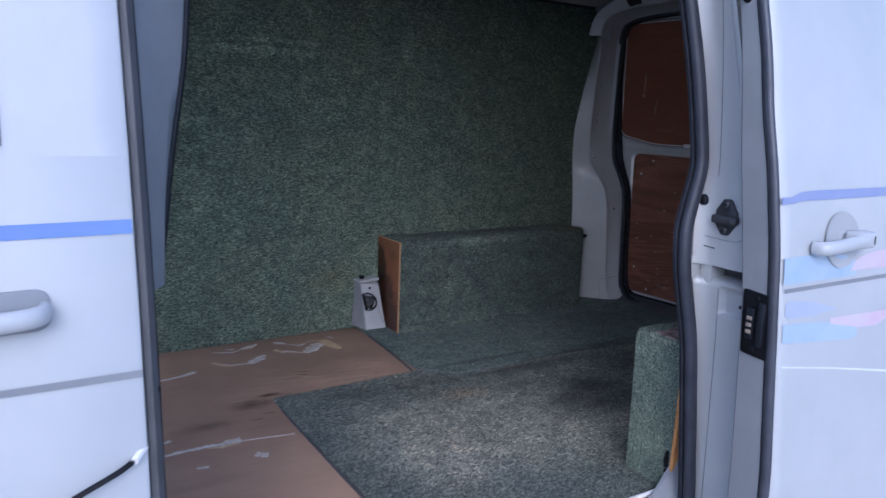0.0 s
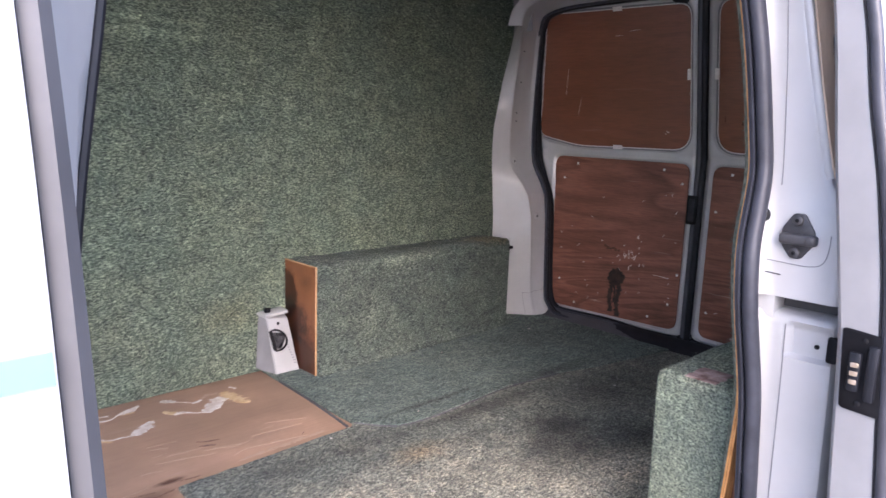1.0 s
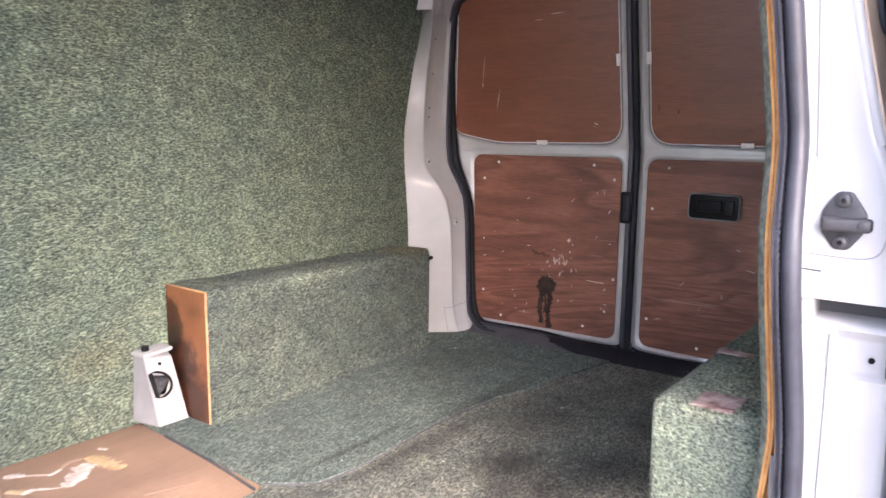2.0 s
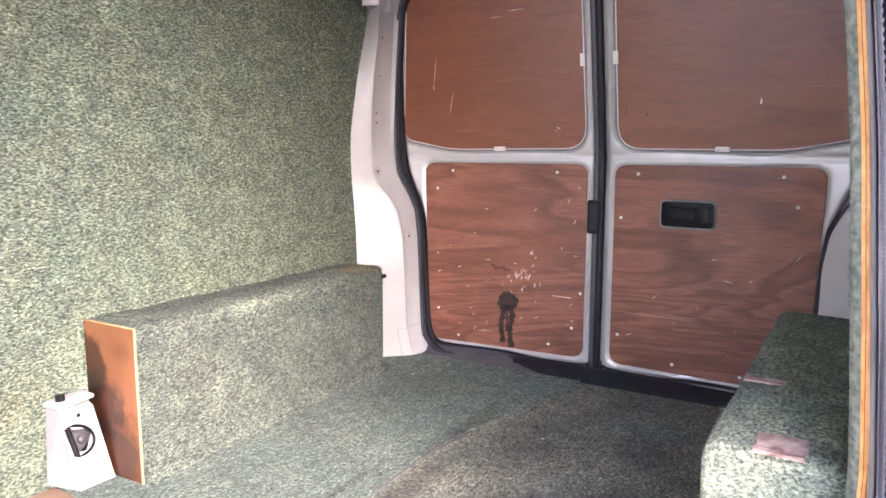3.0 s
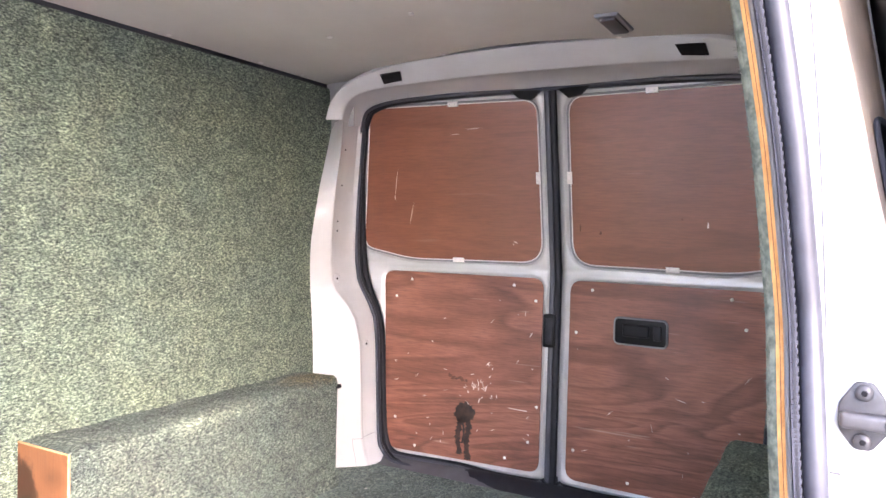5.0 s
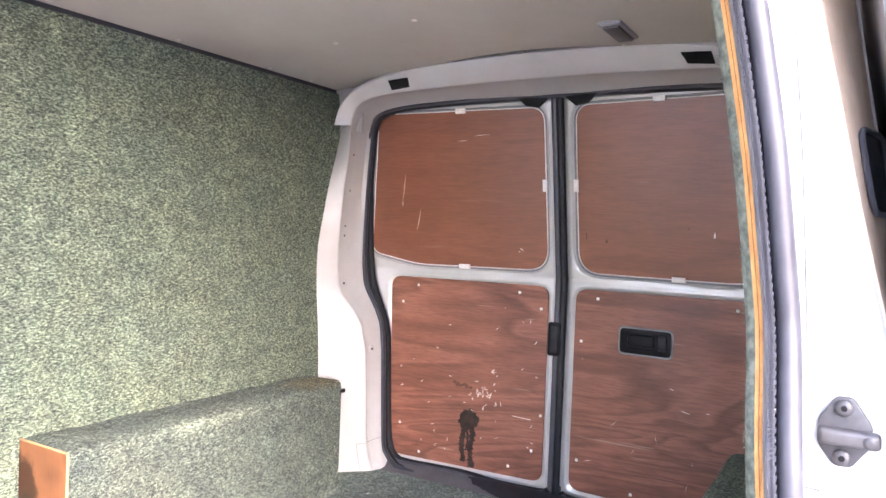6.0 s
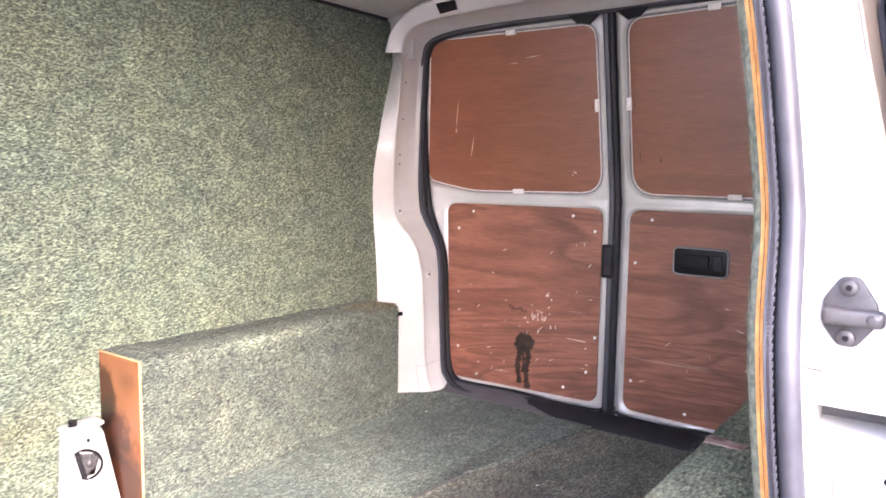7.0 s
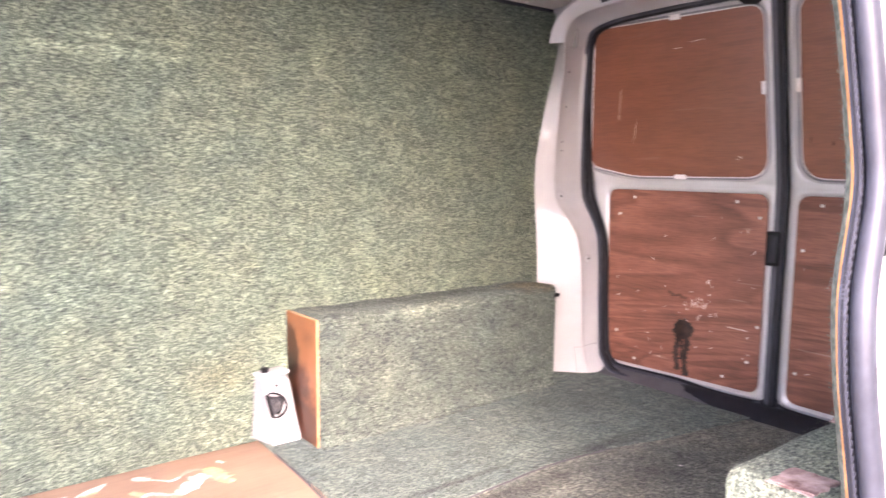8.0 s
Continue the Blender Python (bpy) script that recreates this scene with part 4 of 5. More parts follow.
part("stud", tube([(0.93, 1.458, 0.325), (0.962, 1.452, 0.325)], 0.007), BLACK_PLASTIC, far_box, "black stud")

near_box = thing("wheel_arch_box", (0.45, 0.18, 0.0), "carpeted wheel arch box, carpet torn to bare wood on top", "box", "wheel arch boxes")
section = [(0.098, 0.0), (0.074, 0.345), (0.086, 0.359), (0.17, 0.360), (0.232, 0.359), (0.246, 0.353), (0.251, 0.338), (0.248, 0.18), (0.246, 0.0)]
rows = [[(x, y + 0.0015 * math.sin(x * 27 + z * 30), z + (0.002 * math.sin(x * 29 + y * 30) if z > 0.2 else 0)) for y, z in section] for x in list(np.linspace(0.012, 0.91, 28))]
for x in (0.008, 0.005, 0.0025, 0.001, 0.0):
    d = 0.012 - math.sqrt(0.012 ** 2 - (0.012 - x) ** 2)
    rows.insert(0, [(x, y - d * (y > 0.2), z - d * (z > 0.3)) for _, y, z in rows[0 if x == 0.008 else -28]])
bm = capped(rows)
part("carpet_cover", bm, NEAR_CARPET, near_box, "mottled grey-green carpet")


def torn(corners, seed, rough):
    """A four-sided patch with torn edges."""
    r = random.Random(seed)
    pts = []
    for (ax, ay), (bx, by) in zip(corners, corners[1:] + corners[:1]):
        for i in range(9):
            pts.append((ax + (bx - ax) * i / 9 + r.uniform(-rough, rough), ay + (by - ay) * i / 9 + r.uniform(-rough, rough)))
    return pts


for k, corners in enumerate(([(0.070, 0.186), (0.070, 0.124), (0.004, 0.126), (0.001, 0.186)], [(0.338, 0.243), (0.326, 0.175), (0.302, 0.177), (0.303, 0.238)])):
    part("bare_patch", prism([(x, y, 0.3600) for x, y in torn(corners, 90 + k, 0.0022)], (0, 0, 0.0028)), BARE_PATCH, near_box, "torn patch of bare wood")
part("bare_edge", slab((-0.002, 0.125, 0.3600), (0.0005, 0.188, 0.3622), 0.0005, 1), BARE_PATCH, near_box, "raw wood edge")

def pile_tufts(name, parent, count, seed, place):
    """Loose fibres that roughen a carpet's outline."""
    bm = bmesh.new()
    r = random.Random(seed)
    for _ in range(count):
        p, n = place(r)
        p, n = Vector(p), Vector(n)
        d = (n + Vector((r.gauss(0, 0.7), r.gauss(0, 0.7), r.gauss(0, 0.7)))).normalized() * r.uniform(0.0012, 0.0036)
        w = Vector((r.gauss(0, 1), r.gauss(0, 1), r.gauss(0, 1))).normalized() * 0.0006
        bm.faces.new([bm.verts.new(q) for q in (p - w, p + w, p + d)])
    ob = part(name, bm, FIBRE, parent, "loose carpet fibres", flat_normals=False)
    ob["kind"] = "stuff"


def near_rim(r):
    if r.random() < 0.55:
        return (r.uniform(-0.002, 0.90), r.uniform(0.236, 0.252), r.uniform(0.346, 0.361)), (0, 0.7, 0.7)
    if r.random() < 0.5:
        return (0.0035, r.uniform(0.10, 0.242), r.uniform(0.350, 0.3565)), (-0.7, 0, 0.7)
    return (0.0035, r.uniform(0.241, 0.2475), r.uniform(0.0, 0.35)), (-0.7, 0.7, 0)


def far_rim(r):
    x = r.uniform(-0.002, 0.94)
    if r.random() < 0.7:
        return (x, 1.424 + 0.028 * x / 0.94 + r.uniform(0, 0.012), r.uniform(0.345, 0.362)), (0, -0.7, 0.7)
    return (0.945, r.uniform(1.45, 1.60), r.uniform(0.34, 0.361)), (0.5, -0.3, 0.7)


pile_tufts("pile_fibre", near_box, 1500, 21, near_rim)
pile_tufts("pile_fibre", far_box, 1500, 22, far_rim)

# ---- near side lining ----
near_wall = thing("wall_near", (0.5, 0.1, 0.0), "near side lining of carpeted plywood with a raw edge", "wall", kind="structure")
zs = np.linspace(-0.01, 1.333, 46)


def lining(name, off0, off1, x_out, x_in, material, label, wave=0.0, depth=0.0):
    """A sheet of the lining between two depths, from the opening's edge back to the rear pillar."""
    rows = []
    for z in zs:
        shift = wave * math.sin(z * 60) * math.sin(z * 23 + 1)
        ring = []
        for k, off, front in ((0, off1, x_in), (1, (off0 + off1) / 2, x_out * 0.7 + x_in * 0.3), (2, off0, x_out)):
            front += EDGE_X(z) + shift
            back = EDGE_X(z) + depth if depth else 1.04
            line = [(front + (back - front) * f, LINING_Y(z) + off, z) for f in np.linspace(0, 1, 14)]
            ring += line[::-1] if k == 0 else line[:1] if k == 1 else line
        ring.append(ring[0])
        rows.append(ring)
    bm = sheet(rows)
    bmesh.ops.remove_doubles(bm, verts=bm.verts, dist=1e-5)
    bmesh.ops.holes_fill(bm, edges=[e for e in bm.edges if e.is_boundary], sides=0)
    return part(name, bm, material, near_wall, label)


lining("outer_ply", 0.0, 0.0034, -0.005, -0.005, PLY_EDGE, "raw orange ply edge")
lining("glue_line", 0.0034, 0.0042, -0.0035, -0.0035, SMEAR, "dark glue line")
lining("inner_ply", 0.0042, 0.008, -0.005, -0.005, PLY_EDGE, "raw orange ply edge")
lining("carpet_face", 0.008, 0.0195, 0.016, 0.0162, CARPET, "mottled grey-green carpet")
lining("carpet_edge", 0.0082, 0.0194, -0.003, 0.009, FIBRE, "pale cut edge of the carpet", 0.0015, 0.0158)
# loose fibres along the cut edge
bm = bmesh.new()
r = random.Random(11)
for k in range(2600):
    z = r.uniform(0.0, 1.33)
    p = Vector((EDGE_X(z) + r.uniform(0.003, 0.016), LINING_Y(z) + r.uniform(0.012, 0.0198), z))
    d = Vector((r.gauss(-0.5, 0.5), r.gauss(0.7, 0.5), r.gauss(0, 0.6))).normalized() * r.uniform(0.002, 0.007)
    s = Vector((r.gauss(0, 1), r.gauss(0, 1), r.gauss(0, 1))).normalized() * 0.0005
    q = p + d + Vector((0, 0, r.gauss(0, 0.001)))
    a, c, e = bm.verts.new(p - s), bm.verts.new(p + s), bm.verts.new(q)
    bm.faces.new((a, c, e))
fibres = part("edge_fibre", bm, FIBRE, near_wall, "frayed green carpet fibres", flat_normals=False)
fibres["kind"] = "stuff"
part("backing_board", prism([(0.004, 0.040, 0.02), (0.004, 0.088, 0.02), (0.004, 0.066, 0.37), (0.004, 0.055, 0.37)], (0.006, 0, 0)), BOX_PLY, near_wall, "varnished reddish backing board")
strap = thing("strap", (-0.006, 0.112, 0.04), "short black strap end on the carpeted box", "strap")
part("strap_loop", tube(smooth_line([(-0.004, 0.114, 0.095), (-0.010, 0.112, 0.07), (-0.008, 0.108, 0.05), (-0.004, 0.106, 0.04)], 2), 0.004, 0.007, 8), BLACK_PLASTIC, strap)

# ---- side door opening: pillar, seals, sill ----
def line_at(dx, dy, z0=-0.12, z1=1.36, n=70):
    return [(EDGE_X(z) + dx, EDGE_Y(z) + dy, z) for z in np.linspace(z0, z1, n)]


part("opening_seal", tube(line_at(-0.024, -0.0350), 0.0124, 0.0145, 14, False, (1, 0, 0)), BULB_RUBBER, shell, "thick dark rubber door seal")
part("seal_web", tube(line_at(-0.006, -0.0108), 0.0038, 0.006, 10, False, (1, 0, 0)), SIDE_GREY, shell, "pale grey seal lip")
part("seal_core", tube(line_at(-0.018, -0.0190), 0.0042, 0.0205, 10, False, (1, 0, 0)), RUBBER, shell)
part("opening_flange", tube(line_at(0.000, -0.004, -0.1, 0.33, 30), 0.004, 0.0042, 8, False, (1, 0, 0)), INNER_WHITE, shell, "white metal flange")
grip = bmesh.new()
for z in np.arange(-0.1, 1.34, 0.0046):
    x, y = EDGE_X(z) - 0.0065, EDGE_Y(z) - 0.0225
    block(grip, (x - 0.0305, y - 0.0005 + 0.0012 * (round(z / 0.0046) % 2), z), (x + 0.008, y + 0.0078, z + 0.0046))
part("seal_grip", grip, GRIP_RUBBER, shell, "ribbed rubber grip of the seal", smooth=False)["kind"] = "stuff"


def pillar_face(z):
    return -0.030 + 0.35 * (EDGE_X(z) + 0.05)


def pillar_row(z, y_in, push=0.0, dip=False):
    """A level section of the door pillar, from the seal round its rim and back along the body."""
    ex, ey, c_y, face = EDGE_X(z), EDGE_Y(z), PILLAR_Y(z), pillar_face(z) + push
    row = [(ex + 0.02, ey - 0.006, z), (face + 0.5 * (ex - face), ey - 0.020, z), (face + 0.08 * (ex - face), ey - 0.034, z)]
    for f in np.linspace(0, 1, 13):
        y = (ey - 0.048) * (1 - f) + (c_y + 0.010) * f
        x = face
        if dip:
            inside = min(max((0.004 - y) / 0.006, 0), 1) * min(max((z - 0.455) / 0.006, 0), 1) * min(max((0.520 - z) / 0.014, 0), 1)
            x += 0.014 * inside
        row.append((x, y, z))
    return row + [(face + 0.004, c_y + 0.002, z), (face + 0.014, c_y - 0.002, z), (face + 0.035, c_y - 0.003, z), (0.30, c_y - 0.004, z), (1.335, c_y - 0.004, z)]


rows = [pillar_row(z, 0) for z in np.linspace(0.557, 1.38, 44)]
upper_pillar = part("side_pillar", thick(sheet(rows), 0.003), WHITE_PAINT, shell, "white painted door pillar above the rail slot")
rows = [pillar_row(z, 0, 0.003, True) for z in list(np.linspace(-0.32, 0.44, 26)) + list(np.linspace(0.446, 0.514, 24))]
rows += [pillar_row(z, 0, 0.003 + back) for z, back in ((0.519, 0.002), (0.524, 0.006), (0.527, 0.012), (0.530, 0.025), (0.532, 0.05))]
lower_pillar = part("side_pillar", thick(sheet(rows), 0.003), WHITE_PAINT, shell, "white painted door pillar below the rail slot")
part("rail_slot", slab((0.012, -0.062, 0.51), (0.4, 0.054, 0.60), 0.002), SHELL, shell, "dark rail slot")
part("slot_back", slab((-0.080, 0.0555, 0.515), (0.012, 0.0640, 0.575), 0.002), WHITE_PAINT, shell)
part("slot_end", slab((-0.036, 0.026, 0.515), (0.012, 0.0550, 0.575), 0.004), WHITE_PAINT, shell)
part("pillar_lip", tube([(pillar_face(z) + 0.005, PILLAR_Y(z) + 0.004, z) for z in np.linspace(0.755, 1.38, 30)], 0.005, 0.008, 10, False, (0, 1, 0)), WHITE_PAINT, shell, "rolled pillar edge")
# thin sealant seams on the pillar face
part("seam_line", tube([(pillar_face(z) - 0.0005, 0.046 + 0.6 * (EDGE_Y(z) - 0.1), z) for z in np.linspace(0.74, 1.36, 30)], 0.0010, sides=6), JAMB_GREY, upper_pillar)
part("seam_line", tube([(pillar_face(z) + 0.0025, 0.004, z) for z in np.linspace(-0.3, 0.512, 30)], 0.0010, sides=6), JAMB_GREY, lower_pillar)
fx = pillar_face(0.62) - 0.0005
part("seam_line", tube(smooth_line([(fx - 0.004, 0.044, 0.617), (fx, 0.02, 0.615), (fx, -0.024, 0.613), (fx, -0.044, 0.620), (fx, -0.050, 0.645), (fx, -0.050, 0.668)], 2), 0.0008, sides=6), JAMB_GREY, upper_pillar)
part("scuff_line", tube([(fx - 0.003, 0.046, 0.596), (fx, 0.020, 0.594)], 0.0012, sides=6), PILLAR_GREY, upper_pillar)
part("latch_notch", slab((-0.036, -0.080, 0.462), (-0.020, -0.062, 0.505), 0.004), BLACK_PLASTIC, shell, "black latch notch")
hole = bmesh.new()
disc(hole, (-0.024, -0.045, 0.482), (-1, 0, 0), 0.004, 0.003, 14)
part("latch_hole", hole, BLACK_PLASTIC, shell)
# rear quarter panel behind the pillar
SLIDE_IN = curve_of([(-0.4, -0.130), (0.0, -0.122), (0.24, -0.114), (0.54, -0.097), (0.816, -0.058), (0.97, -0.040), (1.2, 0.0), (1.4, 0.05)])


def quarter_y(x, z):
    """The quarter panel swells outward behind the pillar."""
    a = PILLAR_Y(z) - 0.007
    return a + (min(a, SLIDE_IN(z) + 0.0195) - a) * min(max((x + 0.023) / 0.12, 0.0), 1.0)


rows = [[(x, quarter_y(x, z), z) for x in np.linspace(-0.023, 1.05, 26)] for z in np.linspace(0.752, 1.34, 24)]
part("quarter_board", thick(sheet(rows), 0.003), TAN_PLY, shell, "tan board in the rear quarter window")
win = rounded([(0.010, 0.895), (0.100, 0.895), (0.100, 0.99), (0.010, 0.99)], [0.02] * 4, 6)
wpts = [(x, quarter_y(x, z) - 0.0045, z) for x, z in win]
window = part("quarter_window", prism(wpts, (0, 0.003, 0)), GLASS, shell, "small dark window")
part("window_edging", tube(wpts, 0.0035, 0.0035, 8, True, (0, 1, 0)), GREY_RUBBER, window, "black rubber surround")

SX = -0.0385
striker = thing("door_striker", (SX, 0.0, 0.66), "dark steel striker plate bolted to the door pillar", "striker")
plate = rounded([(0.009, 0.624), (0.025, 0.646), (0.025, 0.673), (0.009, 0.698), (-0.008, 0.698), (-0.026, 0.670), (-0.026, 0.650), (-0.008, 0.624)], [0.005] * 8, 4)
part("plate", prism([(SX + 0.002, y, z) for y, z in plate], (-0.007, 0, 0), 0.002), DARK_METAL, striker)
for z in (0.634, 0.687):
    bm = bmesh.new()
    disc(bm, (SX - 0.005, 0.001, z), (-1, 0, 0), 0.009, 0.005, 14, 0.001)
    bolt = part("bolt", bm, DARK_METAL, striker)
    bm = bmesh.new()
    disc(bm, (SX - 0.0105, 0.001, z), (-1, 0, 0), 0.0035, 0.0012, 6)
    part("socket", bm, BLACK_PLASTIC, bolt)
part("loop", slab((SX - 0.021, -0.034, 0.6485), (SX - 0.004, 0.024, 0.6660), 0.0050, 3), DARK_METAL, striker, "square steel loop")
bm = bmesh.new()
disc(bm, (SX - 0.0205, -0.024, 0.657), (-1, 0, 0), 0.0065, 0.0022, 14, 0.0006)
part("pivot", bm, DARK_METAL, striker)
bumper = bmesh.new()
disc(bumper, (-0.040, 0.058, 0.690), (-1, 0.1, 0), 0.012, 0.008, 16, 0.002)
part("bump_stop", bumper, RUBBER, shell, "black rubber bump stop")

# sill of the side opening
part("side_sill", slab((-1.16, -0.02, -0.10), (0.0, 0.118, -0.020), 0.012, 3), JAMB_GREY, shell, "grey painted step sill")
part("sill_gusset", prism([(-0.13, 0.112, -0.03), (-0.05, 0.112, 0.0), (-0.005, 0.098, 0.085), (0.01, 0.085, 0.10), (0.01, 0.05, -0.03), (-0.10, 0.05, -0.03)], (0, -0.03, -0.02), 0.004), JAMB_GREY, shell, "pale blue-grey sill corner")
part("sill_edge", tube([(x, 0.122, -0.006) for x in np.linspace(-1.14, -0.02, 30)], 0.006), CLIP, shell, "pale edge trim of the floor")

# ---- sliding door, slid back along the body ----
sliding = thing("sliding_door", (0.4, -0.13, -0.3), "white sliding van door standing open, with faded blue and pink stripes", "door")
X0, X1 = -0.10, 1.02


SLIDE_OUT = curve_of([(-0.4, -0.205), (0.0, -0.210), (0.2, -0.204), (0.45, -0.182), (0.62, -0.167), (0.77, -0.143), (0.87, -0.120), (0.97, -0.105), (1.2, -0.052), (1.4, 0.003)])


def slide_y(z, inner=False):
    return SLIDE_IN(z) if inner else SLIDE_OUT(z)



zs_d = np.linspace(-0.33, 1.32, 50)
rows = []
for z in zs_d:
    o = slide_y(z)
    rows.append([(X0 + 0.010, o + 0.024, z), (X0 + 0.006, o + 0.012, z), (X0 + 0.006, o + 0.006, z), (X0 + 0.012, o + 0.001, z), (X0 + 0.03, o, z)] + [(x, o - 0.004 * math.sin(math.pi * (x - X0) / (X1 - X0)), z) for x in np.linspace(0.0, X1, 14)])
part("outer_skin", thick(sheet(rows), 0.003), WHITE_PAINT, sliding, "white painted outer skin")
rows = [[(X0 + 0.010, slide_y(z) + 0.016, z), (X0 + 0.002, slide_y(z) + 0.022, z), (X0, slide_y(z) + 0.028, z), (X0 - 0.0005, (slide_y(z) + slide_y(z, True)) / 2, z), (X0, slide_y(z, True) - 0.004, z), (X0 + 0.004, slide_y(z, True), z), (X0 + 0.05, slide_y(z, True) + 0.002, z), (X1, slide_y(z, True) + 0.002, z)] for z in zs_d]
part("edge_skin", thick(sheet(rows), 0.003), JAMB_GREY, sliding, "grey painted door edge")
part("edge_seal", tube([(X0 - 0.002, slide_y(z) + 0.012, z) for z in zs_d], 0.008, 0.0095, 12, False, (0, 1, 0)), GREY_RUBBER, sliding, "grey rubber edge seal")
part("seal_groove", tube([(X0 - 0.001, slide_y(z) + 0.0235, z) for z in zs_d], 0.003, 0.0022, 8, False, (0, 1, 0)), RUBBER, sliding)
rows = [[(x, slide_y(z, True) + 0.018, z) for x in np.linspace(X0 + 0.20, X1 - 0.05, 8)] for z in np.linspace(-0.2, 1.25, 40)]
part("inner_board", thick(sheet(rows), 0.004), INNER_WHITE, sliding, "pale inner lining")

plate_o = rounded([(0.006, 0.422), (0.062, 0.418), (0.062, 0.540), (0.006, 0.545)], [0.007] * 4, 3)
contact = part("contact_plate", prism([(X0 - 0.001, slide_y(z, True) - y, z) for y, z in plate_o], (-0.006, 0, 0), 0.002), BLACK_PLASTIC, sliding, "black plastic contact plate")
part("contact_block", slab((X0 - 0.013, -0.134, 0.452), (X0 - 0.005, -0.117, 0.512), 0.003), RUBBER, contact)
part("contact_rib", slab((X0 - 0.016, -0.156, 0.442), (X0 - 0.005, -0.142, 0.526), 0.003), RUBBER, contact)
for z in (0.467, 0.480, 0.493):
    part("contact", slab((X0 - 0.0145, -0.1315, z - 0.0036), (X0 - 0.011, -0.1205, z + 0.0036), 0.0008, 1), COPPER, contact, "worn brass contact")
for z in (0.434, 0.530):
    bm = bmesh.new()
    disc(bm, (X0 - 0.006, -0.134, z), (-1, 0, 0), 0.005, 0.002, 12, 0.0005)
    part("screw", bm, BLACK_PLASTIC, contact)
part("dent_line", tube([(X0 - 0.0005, slide_y(0.61, True) - 0.012, 0.612), (X0 - 0.0005, slide_y(0.60, True) - 0.045, 0.596)], 0.0018, sides=6), JAMB_GREY, sliding)
for z, y in ((1.075, -0.040), (0.105, -0.150)):
    bm = bmesh.new()
    disc(bm, (X0 - 0.002, y, z), (-1, 0, 0), 0.010, 0.006, 14, 0.002)
    part("edge_bolt", bm, BLACK_PLASTIC, sliding, "black bolt")

# outer handle with its finger cup
hy = slide_y(0.63)
# cup is body white, with its soft shade put into a darker colour
cup_rows = []
for f in np.linspace(0.0, 1.0, 7):
    depth = 0.016 * math.sqrt(max(0.0, 1 - f * f))
    cup_rows.append([(0.087 + 0.058 * f * math.cos(a), slide_y(0.636 + 0.054 * f * math.sin(a)) - 0.0058 + depth * 0.25, 0.636 + 0.054 * f * math.sin(a)) for a in np.linspace(0, 2 * math.pi, 33)])
part("finger_cup", sheet(cup_rows), CUP_WHITE, sliding, "oval finger cup, its shade toned into the white")
handle = part("handle", tube(smooth_line([(-0.012, hy - 0.008, 0.627), (-0.012, hy - 0.024, 0.628), (0.000, hy - 0.032, 0.629), (0.04, hy - 0.034, 0.632), (0.11, hy - 0.034, 0.637)], 2), 0.010, 0.0135, 14), WHITE_PAINT, sliding, "white pull handle")
part("handle_block", slab((0.090, hy - 0.042, 0.622), (0.140, hy - 0.004, 0.654), 0.007, 3), WHITE_PAINT, handle)
part("lock_ring", slab((0.128, hy - 0.0435, 0.630), (0.1315, hy - 0.040, 0.647), 0.0008, 1), DARK_METAL, handle, "dark lock slot")


def stripe(name, keys, material, parent, surface, label="", proud=0.0012):
    """A vinyl strip laid on a door: keys of x, lower edge, upper edge."""
    xs = np.linspace(keys[0][0], keys[-1][0], 40)
    lo = np.interp(xs, [k[0] for k in keys], [k[1] for k in keys])
    hi = np.interp(xs, [k[0] for k in keys], [k[2] for k in keys])
    rows = [[(x, surface(a + (c - a) * f, x) - proud, a + (c - a) * f) for f in (0, 0.5, 1)] for x, a, c in zip(xs, lo, hi)]
    return part(name, sheet(rows), material, parent, label)


def slide_face(z, x):
    return slide_y(z) - 0.004 * math.sin(math.pi * max(0, x - X0) / (X1 - X0))


stripe("blue_stripe", [(-0.098, 0.708, 0.721), (-0.045, 0.709, 0.7205), (-0.041, 0.713, 0.731), (0.255, 0.715, 0.733), (1.0, 0.718, 0.740)], FADED_BLUE, sliding, slide_face, "pale blue stripe")
# swage groove's shade, laid on as a flat grey strip
stripe("swage_shade", [(-0.09, 0.548, 0.556), (1.0, 0.55, 0.558)], JAMB_GREY, sliding, slide_face, "grey strip painted as the swage groove's shade")
stripe("faded_stripe", [(-0.093, 0.564, 0.612), (0.013, 0.564, 0.614), (0.10, 0.563, 0.606), (0.142, 0.563, 0.590)], PALE_BLUE, sliding, slide_face, "faded blue swoosh", 0.0010)
stripe("faded_stripe", [(0.121, 0.573, 0.575), (0.14, 0.573, 0.596), (0.18, 0.573, 0.604), (0.25, 0.571, 0.608), (0.6, 0.573, 0.615)], PINK, sliding, slide_face, "faded pink swoosh", 0.0014)
stripe("faded_stripe", [(-0.085, 0.506, 0.528), (-0.070, 0.500, 0.532), (0.002, 0.498, 0.524), (0.078, 0.502, 0.504)], LILAC, sliding, slide_face, "faded lilac swoosh", 0.0010)
stripe("faded_stripe", [(0.060, 0.475, 0.487), (0.163, 0.456, 0.484), (0.227, 0.453, 0.482), (0.266, 0.466, 0.480), (0.40, 0.474, 0.476)], PINK, sliding, slide_face, "faded pink swoosh", 0.0014)
stripe("faded_stripe", [(-0.090, 0.456, 0.491), (0.024, 0.445, 0.483), (0.12, 0.437, 0.469), (0.155, 0.438, 0.458)], PALE_BLUE, sliding, slide_face, "faded blue swoosh", 0.0010)
stripe("faded_stripe", [(-0.088, 0.410, 0.413), (0.07, 0.385, 0.388), (0.28, 0.346, 0.351)], VINYL_WHITE, sliding, slide_face, "thin white line", 0.0010)

